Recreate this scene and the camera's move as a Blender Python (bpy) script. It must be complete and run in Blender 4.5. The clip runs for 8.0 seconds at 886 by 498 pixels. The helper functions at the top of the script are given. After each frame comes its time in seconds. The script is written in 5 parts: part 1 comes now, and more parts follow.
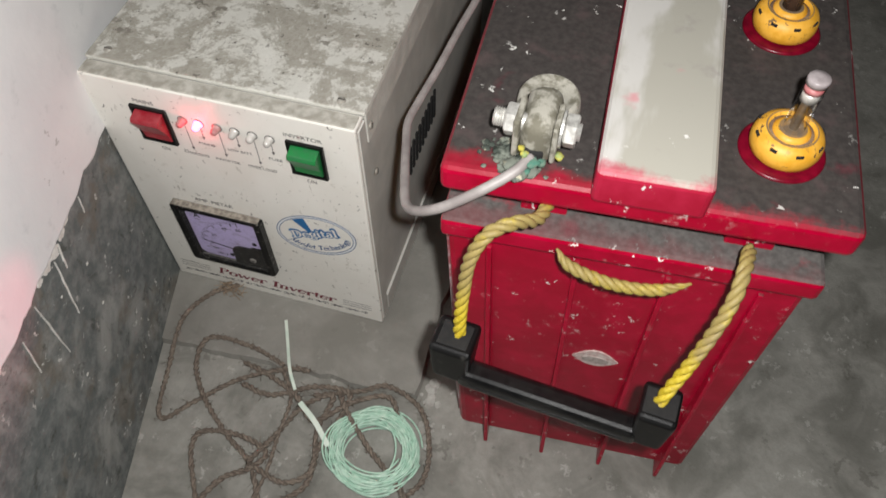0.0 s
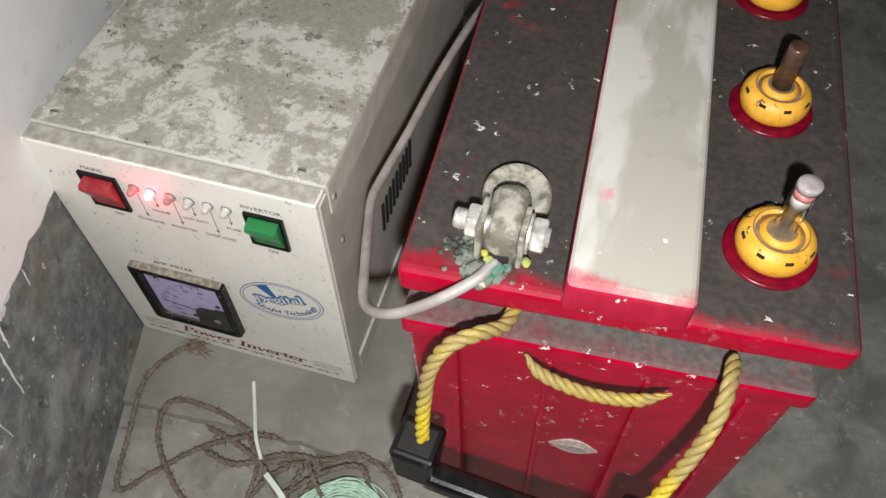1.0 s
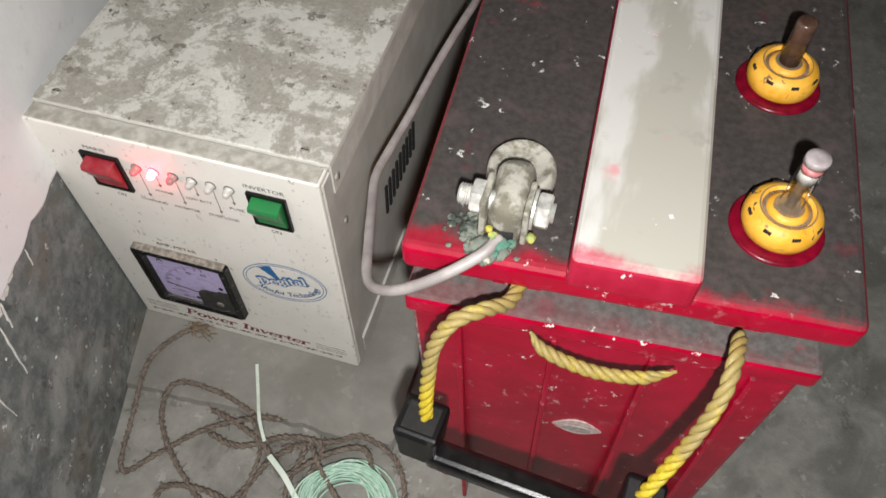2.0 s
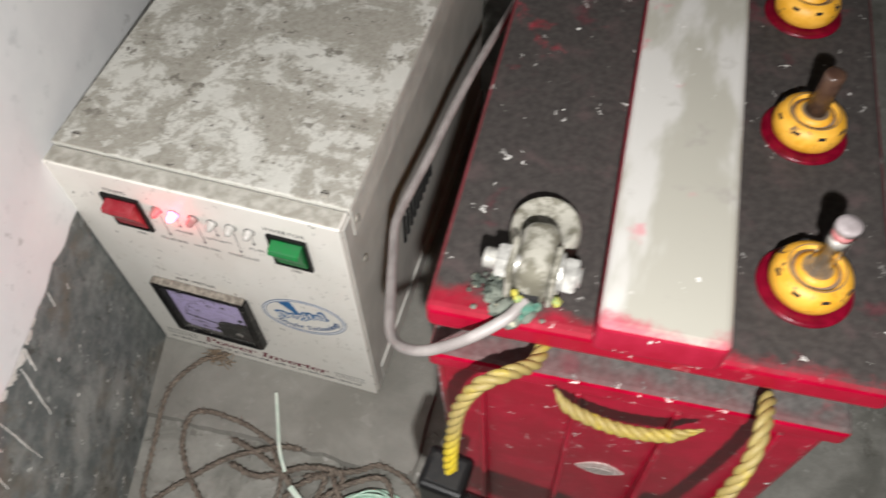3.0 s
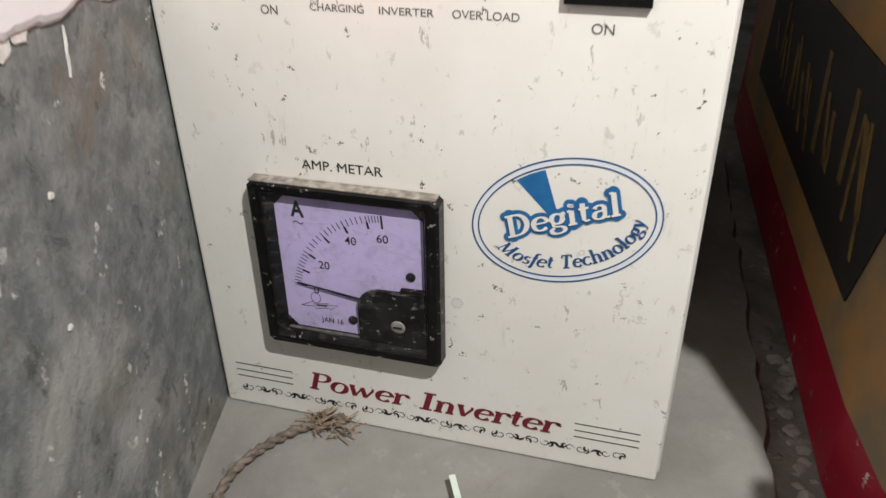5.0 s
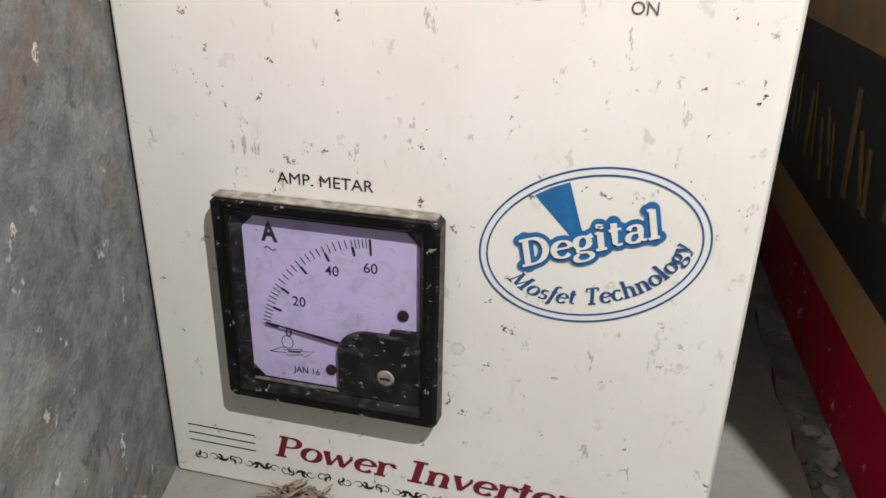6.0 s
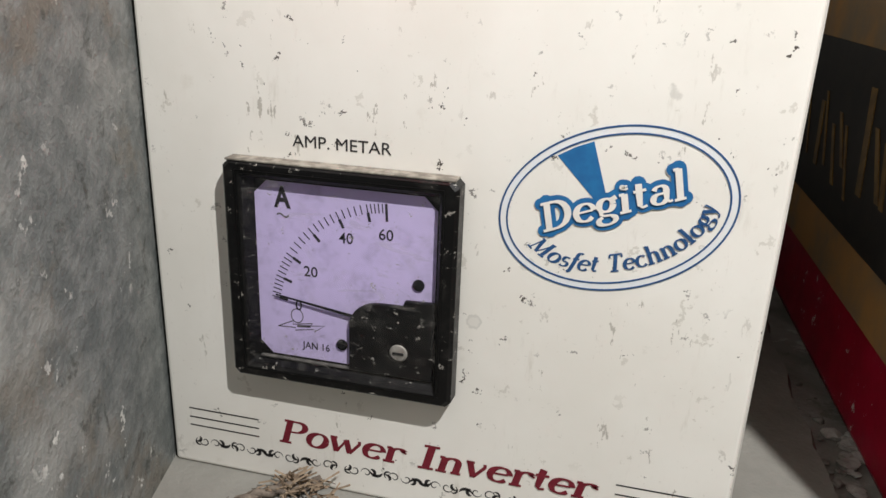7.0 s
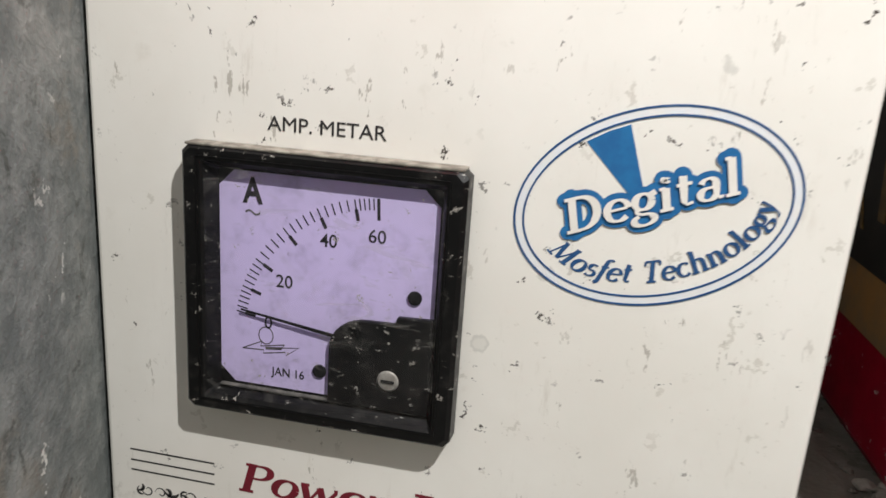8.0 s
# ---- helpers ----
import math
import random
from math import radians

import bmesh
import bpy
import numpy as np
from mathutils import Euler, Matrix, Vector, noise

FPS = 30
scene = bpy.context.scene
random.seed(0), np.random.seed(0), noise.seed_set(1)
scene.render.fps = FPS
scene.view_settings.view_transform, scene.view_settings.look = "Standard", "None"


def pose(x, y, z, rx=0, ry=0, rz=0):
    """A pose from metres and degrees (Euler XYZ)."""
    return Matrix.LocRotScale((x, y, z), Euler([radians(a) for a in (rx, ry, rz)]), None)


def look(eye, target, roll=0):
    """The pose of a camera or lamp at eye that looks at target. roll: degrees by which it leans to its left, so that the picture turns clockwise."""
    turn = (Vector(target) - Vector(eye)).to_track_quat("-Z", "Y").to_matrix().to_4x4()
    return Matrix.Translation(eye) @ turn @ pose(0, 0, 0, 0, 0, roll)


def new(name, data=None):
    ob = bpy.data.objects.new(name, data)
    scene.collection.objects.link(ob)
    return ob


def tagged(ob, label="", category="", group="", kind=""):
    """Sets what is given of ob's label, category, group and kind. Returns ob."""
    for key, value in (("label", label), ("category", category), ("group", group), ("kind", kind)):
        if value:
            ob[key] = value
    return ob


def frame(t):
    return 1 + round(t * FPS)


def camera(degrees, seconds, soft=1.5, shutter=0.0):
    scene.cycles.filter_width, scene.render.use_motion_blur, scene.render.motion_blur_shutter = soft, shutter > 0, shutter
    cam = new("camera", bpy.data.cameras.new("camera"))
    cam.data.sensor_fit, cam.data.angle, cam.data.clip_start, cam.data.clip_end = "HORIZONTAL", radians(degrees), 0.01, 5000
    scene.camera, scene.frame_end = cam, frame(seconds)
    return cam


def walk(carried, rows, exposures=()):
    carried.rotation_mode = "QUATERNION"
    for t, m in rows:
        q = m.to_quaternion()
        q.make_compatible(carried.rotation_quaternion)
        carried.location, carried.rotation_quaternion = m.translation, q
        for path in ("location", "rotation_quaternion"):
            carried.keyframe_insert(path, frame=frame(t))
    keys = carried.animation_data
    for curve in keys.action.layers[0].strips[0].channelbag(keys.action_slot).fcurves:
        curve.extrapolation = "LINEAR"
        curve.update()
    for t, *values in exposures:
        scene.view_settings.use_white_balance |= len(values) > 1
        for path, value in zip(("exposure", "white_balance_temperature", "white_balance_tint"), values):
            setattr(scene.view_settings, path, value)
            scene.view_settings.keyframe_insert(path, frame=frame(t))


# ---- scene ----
cam = camera(60.0, 8.0, shutter=0.4)
PATH = [
    (0, (0.3378, -0.296, 0.5903), (0.1436, 0.3599, -0.4145), -0.43),
    (0.5, (0.3364, -0.2605, 0.5889), (0.1421, 0.3947, -0.4163), -0.42),
    (1, (0.3381, -0.2362, 0.5915), (0.15, 0.4211, -0.4136), 0.05),
    (1.5, (0.3337, -0.2368, 0.5921), (0.1443, 0.4188, -0.4137), -0.15),
    (1.7, (0.337, -0.2461, 0.5824), (0.1472, 0.4024, -0.4279), -0.13),
    (2.8, (0.3396, -0.2133, 0.6048), (0.1541, 0.4244, -0.4132), -0.22),
    (3, (0.3256, -0.2164, 0.602), (0.1243, 0.4106, -0.4198), -1.82),
    (3.5, (0.2824, -0.2581, 0.574), (0.042, 0.3702, -0.4384), -4.53),
    (4, (0.2385, -0.2648, 0.5062), (-0.003, 0.5075, -0.4008), -2.62),
    (4.2, (0.2186, -0.2468, 0.4626), (-0.0398, 0.5759, -0.394), -2.97),
    (4.5, (0.192, -0.2434, 0.3629), (-0.0826, 0.6582, -0.4047), -2.39),
    (4.7, (0.1833, -0.2427, 0.2893), (-0.1099, 0.7076, -0.4094), -1.99),
    (5.8, (0.1594, -0.212, 0.2084), (-0.1065, 0.8649, -0.2886), 1.22),
    (6, (0.157, -0.2089, 0.2023), (-0.1101, 0.872, -0.2853), 1.23),
    (6.5, (0.1512, -0.2084, 0.1928), (-0.1096, 0.885, -0.2697), 1.83),
    (7, (0.1518, -0.2138, 0.1762), (-0.1166, 0.8968, -0.2381), 2.19),
    (7.5, (0.15, -0.2071, 0.1676), (-0.1057, 0.9235, -0.198), 3.07),
    (8, (0.1351, -0.1852, 0.151), (-0.0857, 0.9639, -0.1783), 3.96),
]
walk(cam, [(t, look(eye, target, roll)) for t, eye, target, roll in PATH],
     [(0, -0.05), (0.5, 0.0), (1, 0.12), (1.5, 0.15), (3, 0.22), (3.5, 0.02), (4, 0.05), (4.5, 0.42), (6, 0.66), (7, 0.74), (8, 0.82)])

# ---- light: one torch beside the first viewpoint, and the lit indicator ----
world = bpy.data.worlds.new("world")
world.use_nodes = True
world.node_tree.nodes["Background"].inputs[0].default_value = (0.9, 0.95, 1.0, 1)
world.node_tree.nodes["Background"].inputs[1].default_value = 0.05
scene.world = world


def lamp(name, kind, loc, energy, color, size):
    data = bpy.data.lights.new(name, kind)
    data.energy, data.color, data.shadow_soft_size = energy, color, size
    ob = new(name, data)
    ob.location = loc
    return ob


torch = lamp("torch_light", "SPOT", (0.358, -0.290, 0.612), 12.6, (1.0, 0.985, 0.975), 0.006)
torch.data.spot_size, torch.data.spot_blend = radians(160), 0.6
torch.matrix_world = look((0.358, -0.290, 0.612), (0.19, 0.12, 0.18))
LED = (0.0815, -0.006, 0.2168)
beam = lamp("led_beam", "SPOT", (LED[0], -0.0085, LED[2]), 0.62, (1.0, 0.03, 0.13), 0.002)
led_glow = lamp("led_glow", "POINT", (LED[0], -0.011, LED[2]), 0.0065, (1.0, 0.03, 0.08), 0.002)
beam.data.spot_size, beam.data.spot_blend = radians(40), 0.8
beam.matrix_world = look((LED[0], -0.0085, LED[2]), (LED[0] - 0.016, -0.2, LED[2] - 0.006))


# ---- materials ----
def material(name):
    m = bpy.data.materials.new(name)
    m.use_nodes = True
    nt = m.node_tree
    return m, nt, nt.nodes["Principled BSDF"]


def node(nt, kind, **kw):
    n = nt.nodes.new(kind)
    for k, v in kw.items():
        n.inputs[k.replace("_", " ")].default_value = v
    return n


def coords(nt, stretch=(1, 1, 1), kind="Object"):
    tc = nt.nodes.new("ShaderNodeTexCoord")
    mp = nt.nodes.new("ShaderNodeMapping")
    mp.inputs["Scale"].default_value = stretch
    nt.links.new(tc.outputs[kind], mp.inputs["Vector"])
    return mp.outputs[0]


def fnoise(nt, vec, scale, detail=6.0, rough=0.6, distortion=0.0):
    n = node(nt, "ShaderNodeTexNoise", Scale=scale, Detail=detail, Roughness=rough, Distortion=distortion)
    nt.links.new(vec, n.inputs["Vector"])
    return n.outputs["Fac"]


def ramp(nt, fac, lo, hi, a=0.0, b=1.0):
    n = nt.nodes.new("ShaderNodeMapRange")
    n.interpolation_type = "SMOOTHSTEP"
    for i, v in ((1, lo), (2, hi), (3, a), (4, b)):
        n.inputs[i].default_value = v
    nt.links.new(fac, n.inputs[0])
    return n.outputs[0]


def math_op(nt, op, a, b):
    n = nt.nodes.new("ShaderNodeMath")
    n.operation, n.use_clamp = op, True
    for i, v in ((0, a), (1, b)):
        if isinstance(v, (int, float)):
            n.inputs[i].default_value = v
        else:
            nt.links.new(v, n.inputs[i])
    return n.outputs[0]


def mix(nt, fac, a, b):
    n = nt.nodes.new("ShaderNodeMix")
    n.data_type = "RGBA"
    if isinstance(fac, (int, float)):
        n.inputs[0].default_value = fac
    else:
        nt.links.new(fac, n.inputs[0])
    for i, v in ((6, a), (7, b)):
        if isinstance(v, tuple):
            n.inputs[i].default_value = (*v, 1)
        else:
            nt.links.new(v, n.inputs[i])
    return n.outputs[2]


def bump(nt, bsdf, height, strength=0.3, dist=0.001):
    n = nt.nodes.new("ShaderNodeBump")
    n.inputs["Strength"].default_value, n.inputs["Distance"].default_value = strength, dist
    nt.links.new(height, n.inputs["Height"])
    nt.links.new(n.outputs[0], bsdf.inputs["Normal"])


def upward(nt, lo=0.5, hi=0.95):
    g = nt.nodes.new("ShaderNodeNewGeometry")
    s = nt.nodes.new("ShaderNodeSeparateXYZ")
    nt.links.new(g.outputs["Normal"], s.inputs[0])
    return ramp(nt, s.outputs[2], lo, hi)


def spots(nt, vec, scale, lo, hi, jitter=1.0):
    """1 inside small scattered ragged flecks of uneven size and shape."""
    wn = node(nt, "ShaderNodeTexNoise", Scale=scale * 1.7, Detail=4.0, Roughness=0.65)
    nt.links.new(vec, wn.inputs["Vector"])
    sub = nt.nodes.new("ShaderNodeVectorMath")
    sub.operation = "SUBTRACT"
    nt.links.new(wn.outputs["Color"], sub.inputs[0])
    sub.inputs[1].default_value = (0.5, 0.5, 0.5)
    mul = nt.nodes.new("ShaderNodeVectorMath")
    mul.operation = "SCALE"
    nt.links.new(sub.outputs[0], mul.inputs[0])
    mul.inputs["Scale"].default_value = 2.4 / scale
    add = nt.nodes.new("ShaderNodeVectorMath")
    nt.links.new(vec, add.inputs[0])
    nt.links.new(mul.outputs[0], add.inputs[1])
    v = node(nt, "ShaderNodeTexVoronoi", Scale=scale, Randomness=jitter)
    nt.links.new(add.outputs[0], v.inputs["Vector"])
    keep = nt.nodes.new("ShaderNodeSeparateColor")
    nt.links.new(v.outputs["Color"], keep.inputs[0])
    d = math_op(nt, "ADD", v.outputs["Distance"], ramp(nt, keep.outputs[1], 0.0, 1.0, 0.0, 0.16))
    patch = ramp(nt, fnoise(nt, vec, scale * 0.22, 2), 0.40, 0.56)
    fleck = math_op(nt, "MULTIPLY", ramp(nt, d, lo * 1.5, hi * 1.5, 1.0, 0.0), ramp(nt, keep.outputs[0], 0.45, 0.6))
    return math_op(nt, "MULTIPLY", fleck, patch)


def finish(nt, bsdf, color, rough=0.5, metal=0.0, spec=0.5):
    if isinstance(color, tuple):
        bsdf.inputs["Base Color"].default_value = (*color, 1)
    else:
        nt.links.new(color, bsdf.inputs["Base Color"])
    if isinstance(rough, (int, float)):
        bsdf.inputs["Roughness"].default_value = rough
    else:
        nt.links.new(rough, bsdf.inputs["Roughness"])
    bsdf.inputs["Metallic"].default_value = metal
    bsdf.inputs["Specular IOR Level"].default_value = spec


def simple(name, c1, c2, scale=120, rough=0.5, metal=0.0, relief=0.15, spec=0.5, contrast=(0.35, 0.68)):
    m, nt, b = material(name)
    vec = coords(nt)
    n = fnoise(nt, vec, scale, 6)
    fine = fnoise(nt, vec, scale * 6, 3)
    finish(nt, b, mix(nt, ramp(nt, n, *contrast), c1, c2), rough, metal, spec)
    bump(nt, b, fine, relief, 0.0005)
    return m


def mat_cement(name, a, b_, stain, scale=14, flecks=0.45):
    m, nt, b = material(name)
    vec = coords(nt)
    big, mid, fine = fnoise(nt, vec, scale, 5, 0.6, 0.6), fnoise(nt, vec, scale * 6, 6, 0.65), fnoise(nt, vec, 420, 3)
    c = mix(nt, ramp(nt, mid, 0.22, 0.8), a, b_)
    c = mix(nt, ramp(nt, big, 0.42, 0.70), c, stain)
    c = mix(nt, math_op(nt, "MULTIPLY", spots(nt, vec, 70, 0.16, 0.26), flecks), c, (0.50, 0.49, 0.45))
    c = mix(nt, math_op(nt, "MULTIPLY", spots(nt, vec, 43, 0.12, 0.22), flecks), c, (0.09, 0.085, 0.07))
    finish(nt, b, c, 0.88, 0, 0.25)
    bump(nt, b, math_op(nt, "ADD", mid, math_op(nt, "MULTIPLY", fine, 0.35)), 0.5, 0.002)
    return m


M_FLOOR = mat_cement("cement_floor", (0.235, 0.23, 0.205), (0.33, 0.322, 0.288), (0.155, 0.152, 0.132))
M_PAD = mat_cement("smooth_cement", (0.24, 0.232, 0.208), (0.285, 0.276, 0.246), (0.20, 0.193, 0.17), 9, 0.12)
M_RUBBLE = mat_cement("crumbled_mortar", (0.34, 0.33, 0.30), (0.50, 0.49, 0.45), (0.25, 0.24, 0.21), 30)


def mat_dado():
    m, nt, b = material("grey_distemper_wall")
    vec = coords(nt)
    big, mid, fine = fnoise(nt, vec, 16, 5, 0.6, 0.4), fnoise(nt, vec, 75, 6, 0.7), fnoise(nt, vec, 350, 3)
    c = mix(nt, ramp(nt, mid, 0.38, 0.66), (0.122, 0.135, 0.131), (0.212, 0.224, 0.214))
    c = mix(nt, math_op(nt, "MULTIPLY", ramp(nt, fnoise(nt, vec, 20, 6, 0.7), 0.52, 0.64), 0.6), c, (0.175, 0.150, 0.115))
    c = mix(nt, ramp(nt, big, 0.52, 0.7), c, (0.31, 0.315, 0.295))
    c = mix(nt, math_op(nt, "MULTIPLY", ramp(nt, fnoise(nt, vec, 62, 7, 0.75, 0.4), 0.56, 0.66), 0.75), c, (0.06, 0.063, 0.055))
    c = mix(nt, spots(nt, vec, 95, 0.13, 0.2), c, (0.62, 0.62, 0.58))
    finish(nt, b, c, 0.72, 0, 0.35)
    bump(nt, b, math_op(nt, "ADD", mid, math_op(nt, "MULTIPLY", fine, 0.4)), 0.6, 0.002)
    return m


def mat_white_wall():
    m, nt, b = material("whitewashed_plaster")
    vec = coords(nt)
    big, mid, fine = fnoise(nt, vec, 11, 4), fnoise(nt, vec, 60, 6), fnoise(nt, vec, 300, 3)
    c = mix(nt, ramp(nt, big, 0.35, 0.7), (0.78, 0.78, 0.78), (0.86, 0.855, 0.845))
    c = mix(nt, math_op(nt, "MULTIPLY", ramp(nt, mid, 0.58, 0.75), 0.5), c, (0.55, 0.56, 0.56))
    c = mix(nt, spots(nt, vec, 34, 0.08, 0.14), c, (0.42, 0.42, 0.40))
    finish(nt, b, c, 0.6, 0, 0.35)
    bump(nt, b, math_op(nt, "ADD", mid, math_op(nt, "MULTIPLY", fine, 0.3)), 0.22, 0.0015)
    return m


M_DADO, M_WHITE = mat_dado(), mat_white_wall()
# for the unseen walls and ceiling, darkened to lower the bounced light
M_ROOM = simple("dim_unseen_room", (0.16, 0.16, 0.155), (0.22, 0.22, 0.21), 6, 0.9)
M_CHIP = simple("bare_white_plaster", (0.62, 0.60, 0.55), (0.80, 0.79, 0.75), 200, 0.9, 0, 0.5)


def drops(nt, vec, scale, size):
    """Dried droplets: soft discs of uneven size, a little darker at the rim."""
    v = node(nt, "ShaderNodeTexVoronoi", Scale=scale, Randomness=1.0)
    wob = fnoise(nt, vec, scale * 3.0, 3)
    nt.links.new(vec, v.inputs["Vector"])
    keep = nt.nodes.new("ShaderNodeSeparateColor")
    nt.links.new(v.outputs["Color"], keep.inputs[0])
    d = math_op(nt, "ADD", v.outputs["Distance"], ramp(nt, wob, 0.3, 0.7, 0.0, 0.10))
    d = math_op(nt, "ADD", d, ramp(nt, keep.outputs[1], 0.0, 1.0, 0.0, size * 0.6))
    disc = ramp(nt, d, size, size * 0.82, 0.0, 1.0)
    rim = math_op(nt, "SUBTRACT", disc, ramp(nt, d, size * 0.80, size * 0.55, 0.0, 0.55))
    return math_op(nt, "MULTIPLY", rim, ramp(nt, keep.outputs[0], 0.62, 0.70))


def mat_front():
    m, nt, b = material("cream_panel_paint")
    vec = coords(nt)
    big, mid, fine = fnoise(nt, vec, 18, 4), fnoise(nt, vec, 90, 5), fnoise(nt, vec, 420, 4, 0.7)
    c = mix(nt, ramp(nt, big, 0.35, 0.7), (0.78, 0.755, 0.69), (0.83, 0.81, 0.75))
    c = mix(nt, math_op(nt, "MULTIPLY", ramp(nt, mid, 0.63, 0.82), 0.35), c, (0.55, 0.50, 0.41))
    soiled = ramp(nt, fnoise(nt, vec, 26, 4, 0.6, 0.3), 0.46, 0.66)
    smear = math_op(nt, "MULTIPLY", ramp(nt, fnoise(nt, coords(nt, (3.0, 1, 0.55)), 70, 5, 0.7), 0.56, 0.72), soiled)
    c = mix(nt, math_op(nt, "MULTIPLY", smear, 0.34), c, (0.44, 0.39, 0.31))
    c = mix(nt, math_op(nt, "MULTIPLY", math_op(nt, "MULTIPLY", ramp(nt, fine, 0.62, 0.72), soiled), 0.5), c, (0.33, 0.29, 0.22))
    c = mix(nt, math_op(nt, "MULTIPLY", drops(nt, vec, 62, 0.22), 0.42), c, (0.42, 0.41, 0.37))
    c = mix(nt, math_op(nt, "MULTIPLY", spots(nt, vec, 120, 0.12, 0.19), 0.38), c, (0.40, 0.37, 0.30))
    c = mix(nt, math_op(nt, "MULTIPLY", spots(nt, coords(nt, (1.6, 1, 0.6)), 150, 0.11, 0.17), 0.6), c, (0.26, 0.23, 0.18))
    c = mix(nt, spots(nt, vec, 190, 0.10, 0.15), c, (0.06, 0.05, 0.04))
    finish(nt, b, c, ramp(nt, mid, 0.3, 0.8, 0.33, 0.6), 0, 0.45)
    bump(nt, b, fnoise(nt, vec, 500, 2), 0.06, 0.0004)
    return m


def mat_dusty_top():
    m, nt, b = material("dusty_painted_sheet")
    vec = coords(nt)
    big = fnoise(nt, vec, 15, 8, 0.70, 0.7)
    mid = fnoise(nt, vec, 75, 8, 0.75, 0.5)
    fine = fnoise(nt, vec, 260, 6, 0.75, 0.3)
    up = upward(nt, 0.3, 0.8)
    blend = math_op(nt, "ADD", math_op(nt, "MULTIPLY", big, 0.50), math_op(nt, "ADD", math_op(nt, "MULTIPLY", mid, 0.32), math_op(nt, "MULTIPLY", fine, 0.18)))
    dust = ramp(nt, blend, 0.462, 0.522)
    paint = mix(nt, ramp(nt, mid, 0.4, 0.7), (0.60, 0.59, 0.535), (0.71, 0.70, 0.64))
    film = mix(nt, ramp(nt, fine, 0.36, 0.64), (0.265, 0.245, 0.20), (0.37, 0.35, 0.30))
    c = mix(nt, math_op(nt, "MULTIPLY", dust, math_op(nt, "MULTIPLY", up, 0.9)), paint, film)
    c = mix(nt, math_op(nt, "MULTIPLY", math_op(nt, "MULTIPLY", ramp(nt, fine, 0.60, 0.70), ramp(nt, mid, 0.48, 0.6)), math_op(nt, "MULTIPLY", up, 0.6)), c, (0.20, 0.18, 0.145))
    c = mix(nt, math_op(nt, "MULTIPLY", spots(nt, vec, 75, 0.17, 0.25), up), c, (0.20, 0.185, 0.155))
    c = mix(nt, math_op(nt, "MULTIPLY", spots(nt, vec, 150, 0.13, 0.2), up), c, (0.10, 0.09, 0.075))
    finish(nt, b, c, ramp(nt, dust, 0, 1, 0.42, 0.9), 0, 0.4)
    bump(nt, b, mid, 0.12, 0.0008)
    return m


M_FRONT, M_TOP = mat_front(), mat_dusty_top()
M_SIDE = simple("grey_painted_sheet", (0.52, 0.51, 0.47), (0.62, 0.605, 0.56), 30, 0.45, 0, 0.08)
M_EDGE = simple("dusty_sheet_edge", (0.34, 0.32, 0.27), (0.55, 0.53, 0.47), 120, 0.8)
# near-black colour stands in for the shade inside slots, wells and gaps
M_OPENING_SHADE = simple("opening_shade", (0.008, 0.008, 0.008), (0.015, 0.014, 0.013), 200, 0.9)
M_STEEL = simple("zinc_steel", (0.62, 0.61, 0.57), (0.40, 0.39, 0.36), 300, 0.42, 0.45)
M_OLDSTEEL = simple("tarnished_screw", (0.46, 0.44, 0.39), (0.30, 0.275, 0.235), 400, 0.6, 0.4)
M_BLACK = simple("black_abs", (0.0025, 0.0025, 0.0027), (0.009, 0.0088, 0.0082), 160, 0.26, 0, 0.12)
M_BLACKDUST = simple("dusty_black_abs", (0.0035, 0.0035, 0.0036), (0.065, 0.062, 0.054), 170, 0.4, 0, 0.15, 0.3, (0.58, 0.85))
def mat_bezel():
    m, nt, b = material("scratched_black_bezel")
    vec = coords(nt)
    n = fnoise(nt, vec, 120, 6, 0.7)
    c = mix(nt, ramp(nt, n, 0.5, 0.8), (0.0030, 0.0030, 0.0032), (0.030, 0.028, 0.025))
    c = mix(nt, spots(nt, vec, 260, 0.12, 0.18), c, (0.30, 0.28, 0.25))
    c = mix(nt, spots(nt, coords(nt, (0.6, 1, 2.2)), 330, 0.09, 0.14), c, (0.42, 0.40, 0.36))
    finish(nt, b, c, ramp(nt, n, 0.3, 0.8, 0.3, 0.6), 0, 0.3)
    return m


M_BEZEL = mat_bezel()
M_RIMDUST = simple("dust_in_rim", (0.05, 0.048, 0.042), (0.15, 0.14, 0.12), 260, 0.9)
M_BEZELTOP = simple("dust_on_bezel", (0.16, 0.145, 0.12), (0.36, 0.335, 0.28), 260, 0.95)
M_RED_SW = simple("red_rocker", (0.30, 0.006, 0.018), (0.36, 0.05, 0.06), 120, 0.32, 0, 0.05)
M_GREEN_SW = simple("green_rocker", (0.008, 0.20, 0.045), (0.03, 0.17, 0.06), 120, 0.32, 0, 0.05)
M_DIAL = simple("lilac_dial", (0.60, 0.52, 0.75), (0.45, 0.39, 0.57), 150, 0.6, 0, 0.05, 0.4, (0.48, 0.74))
M_INK = simple("black_ink", (0.012, 0.011, 0.012), (0.03, 0.028, 0.028), 300, 0.6, 0, 0.02)
M_GREYINK = simple("worn_black_ink", (0.05, 0.045, 0.045), (0.16, 0.15, 0.14), 500, 0.7, 0, 0.02)
M_BLUE = simple("blue_ink", (0.012, 0.115, 0.30), (0.015, 0.15, 0.36), 200, 0.5, 0, 0.02)
M_NAVY = simple("navy_ink", (0.010, 0.062, 0.18), (0.02, 0.085, 0.22), 300, 0.55, 0, 0.02)
M_CREAMINK = simple("cream_print", (0.80, 0.77, 0.71), (0.75, 0.72, 0.66), 200, 0.5, 0, 0.02)
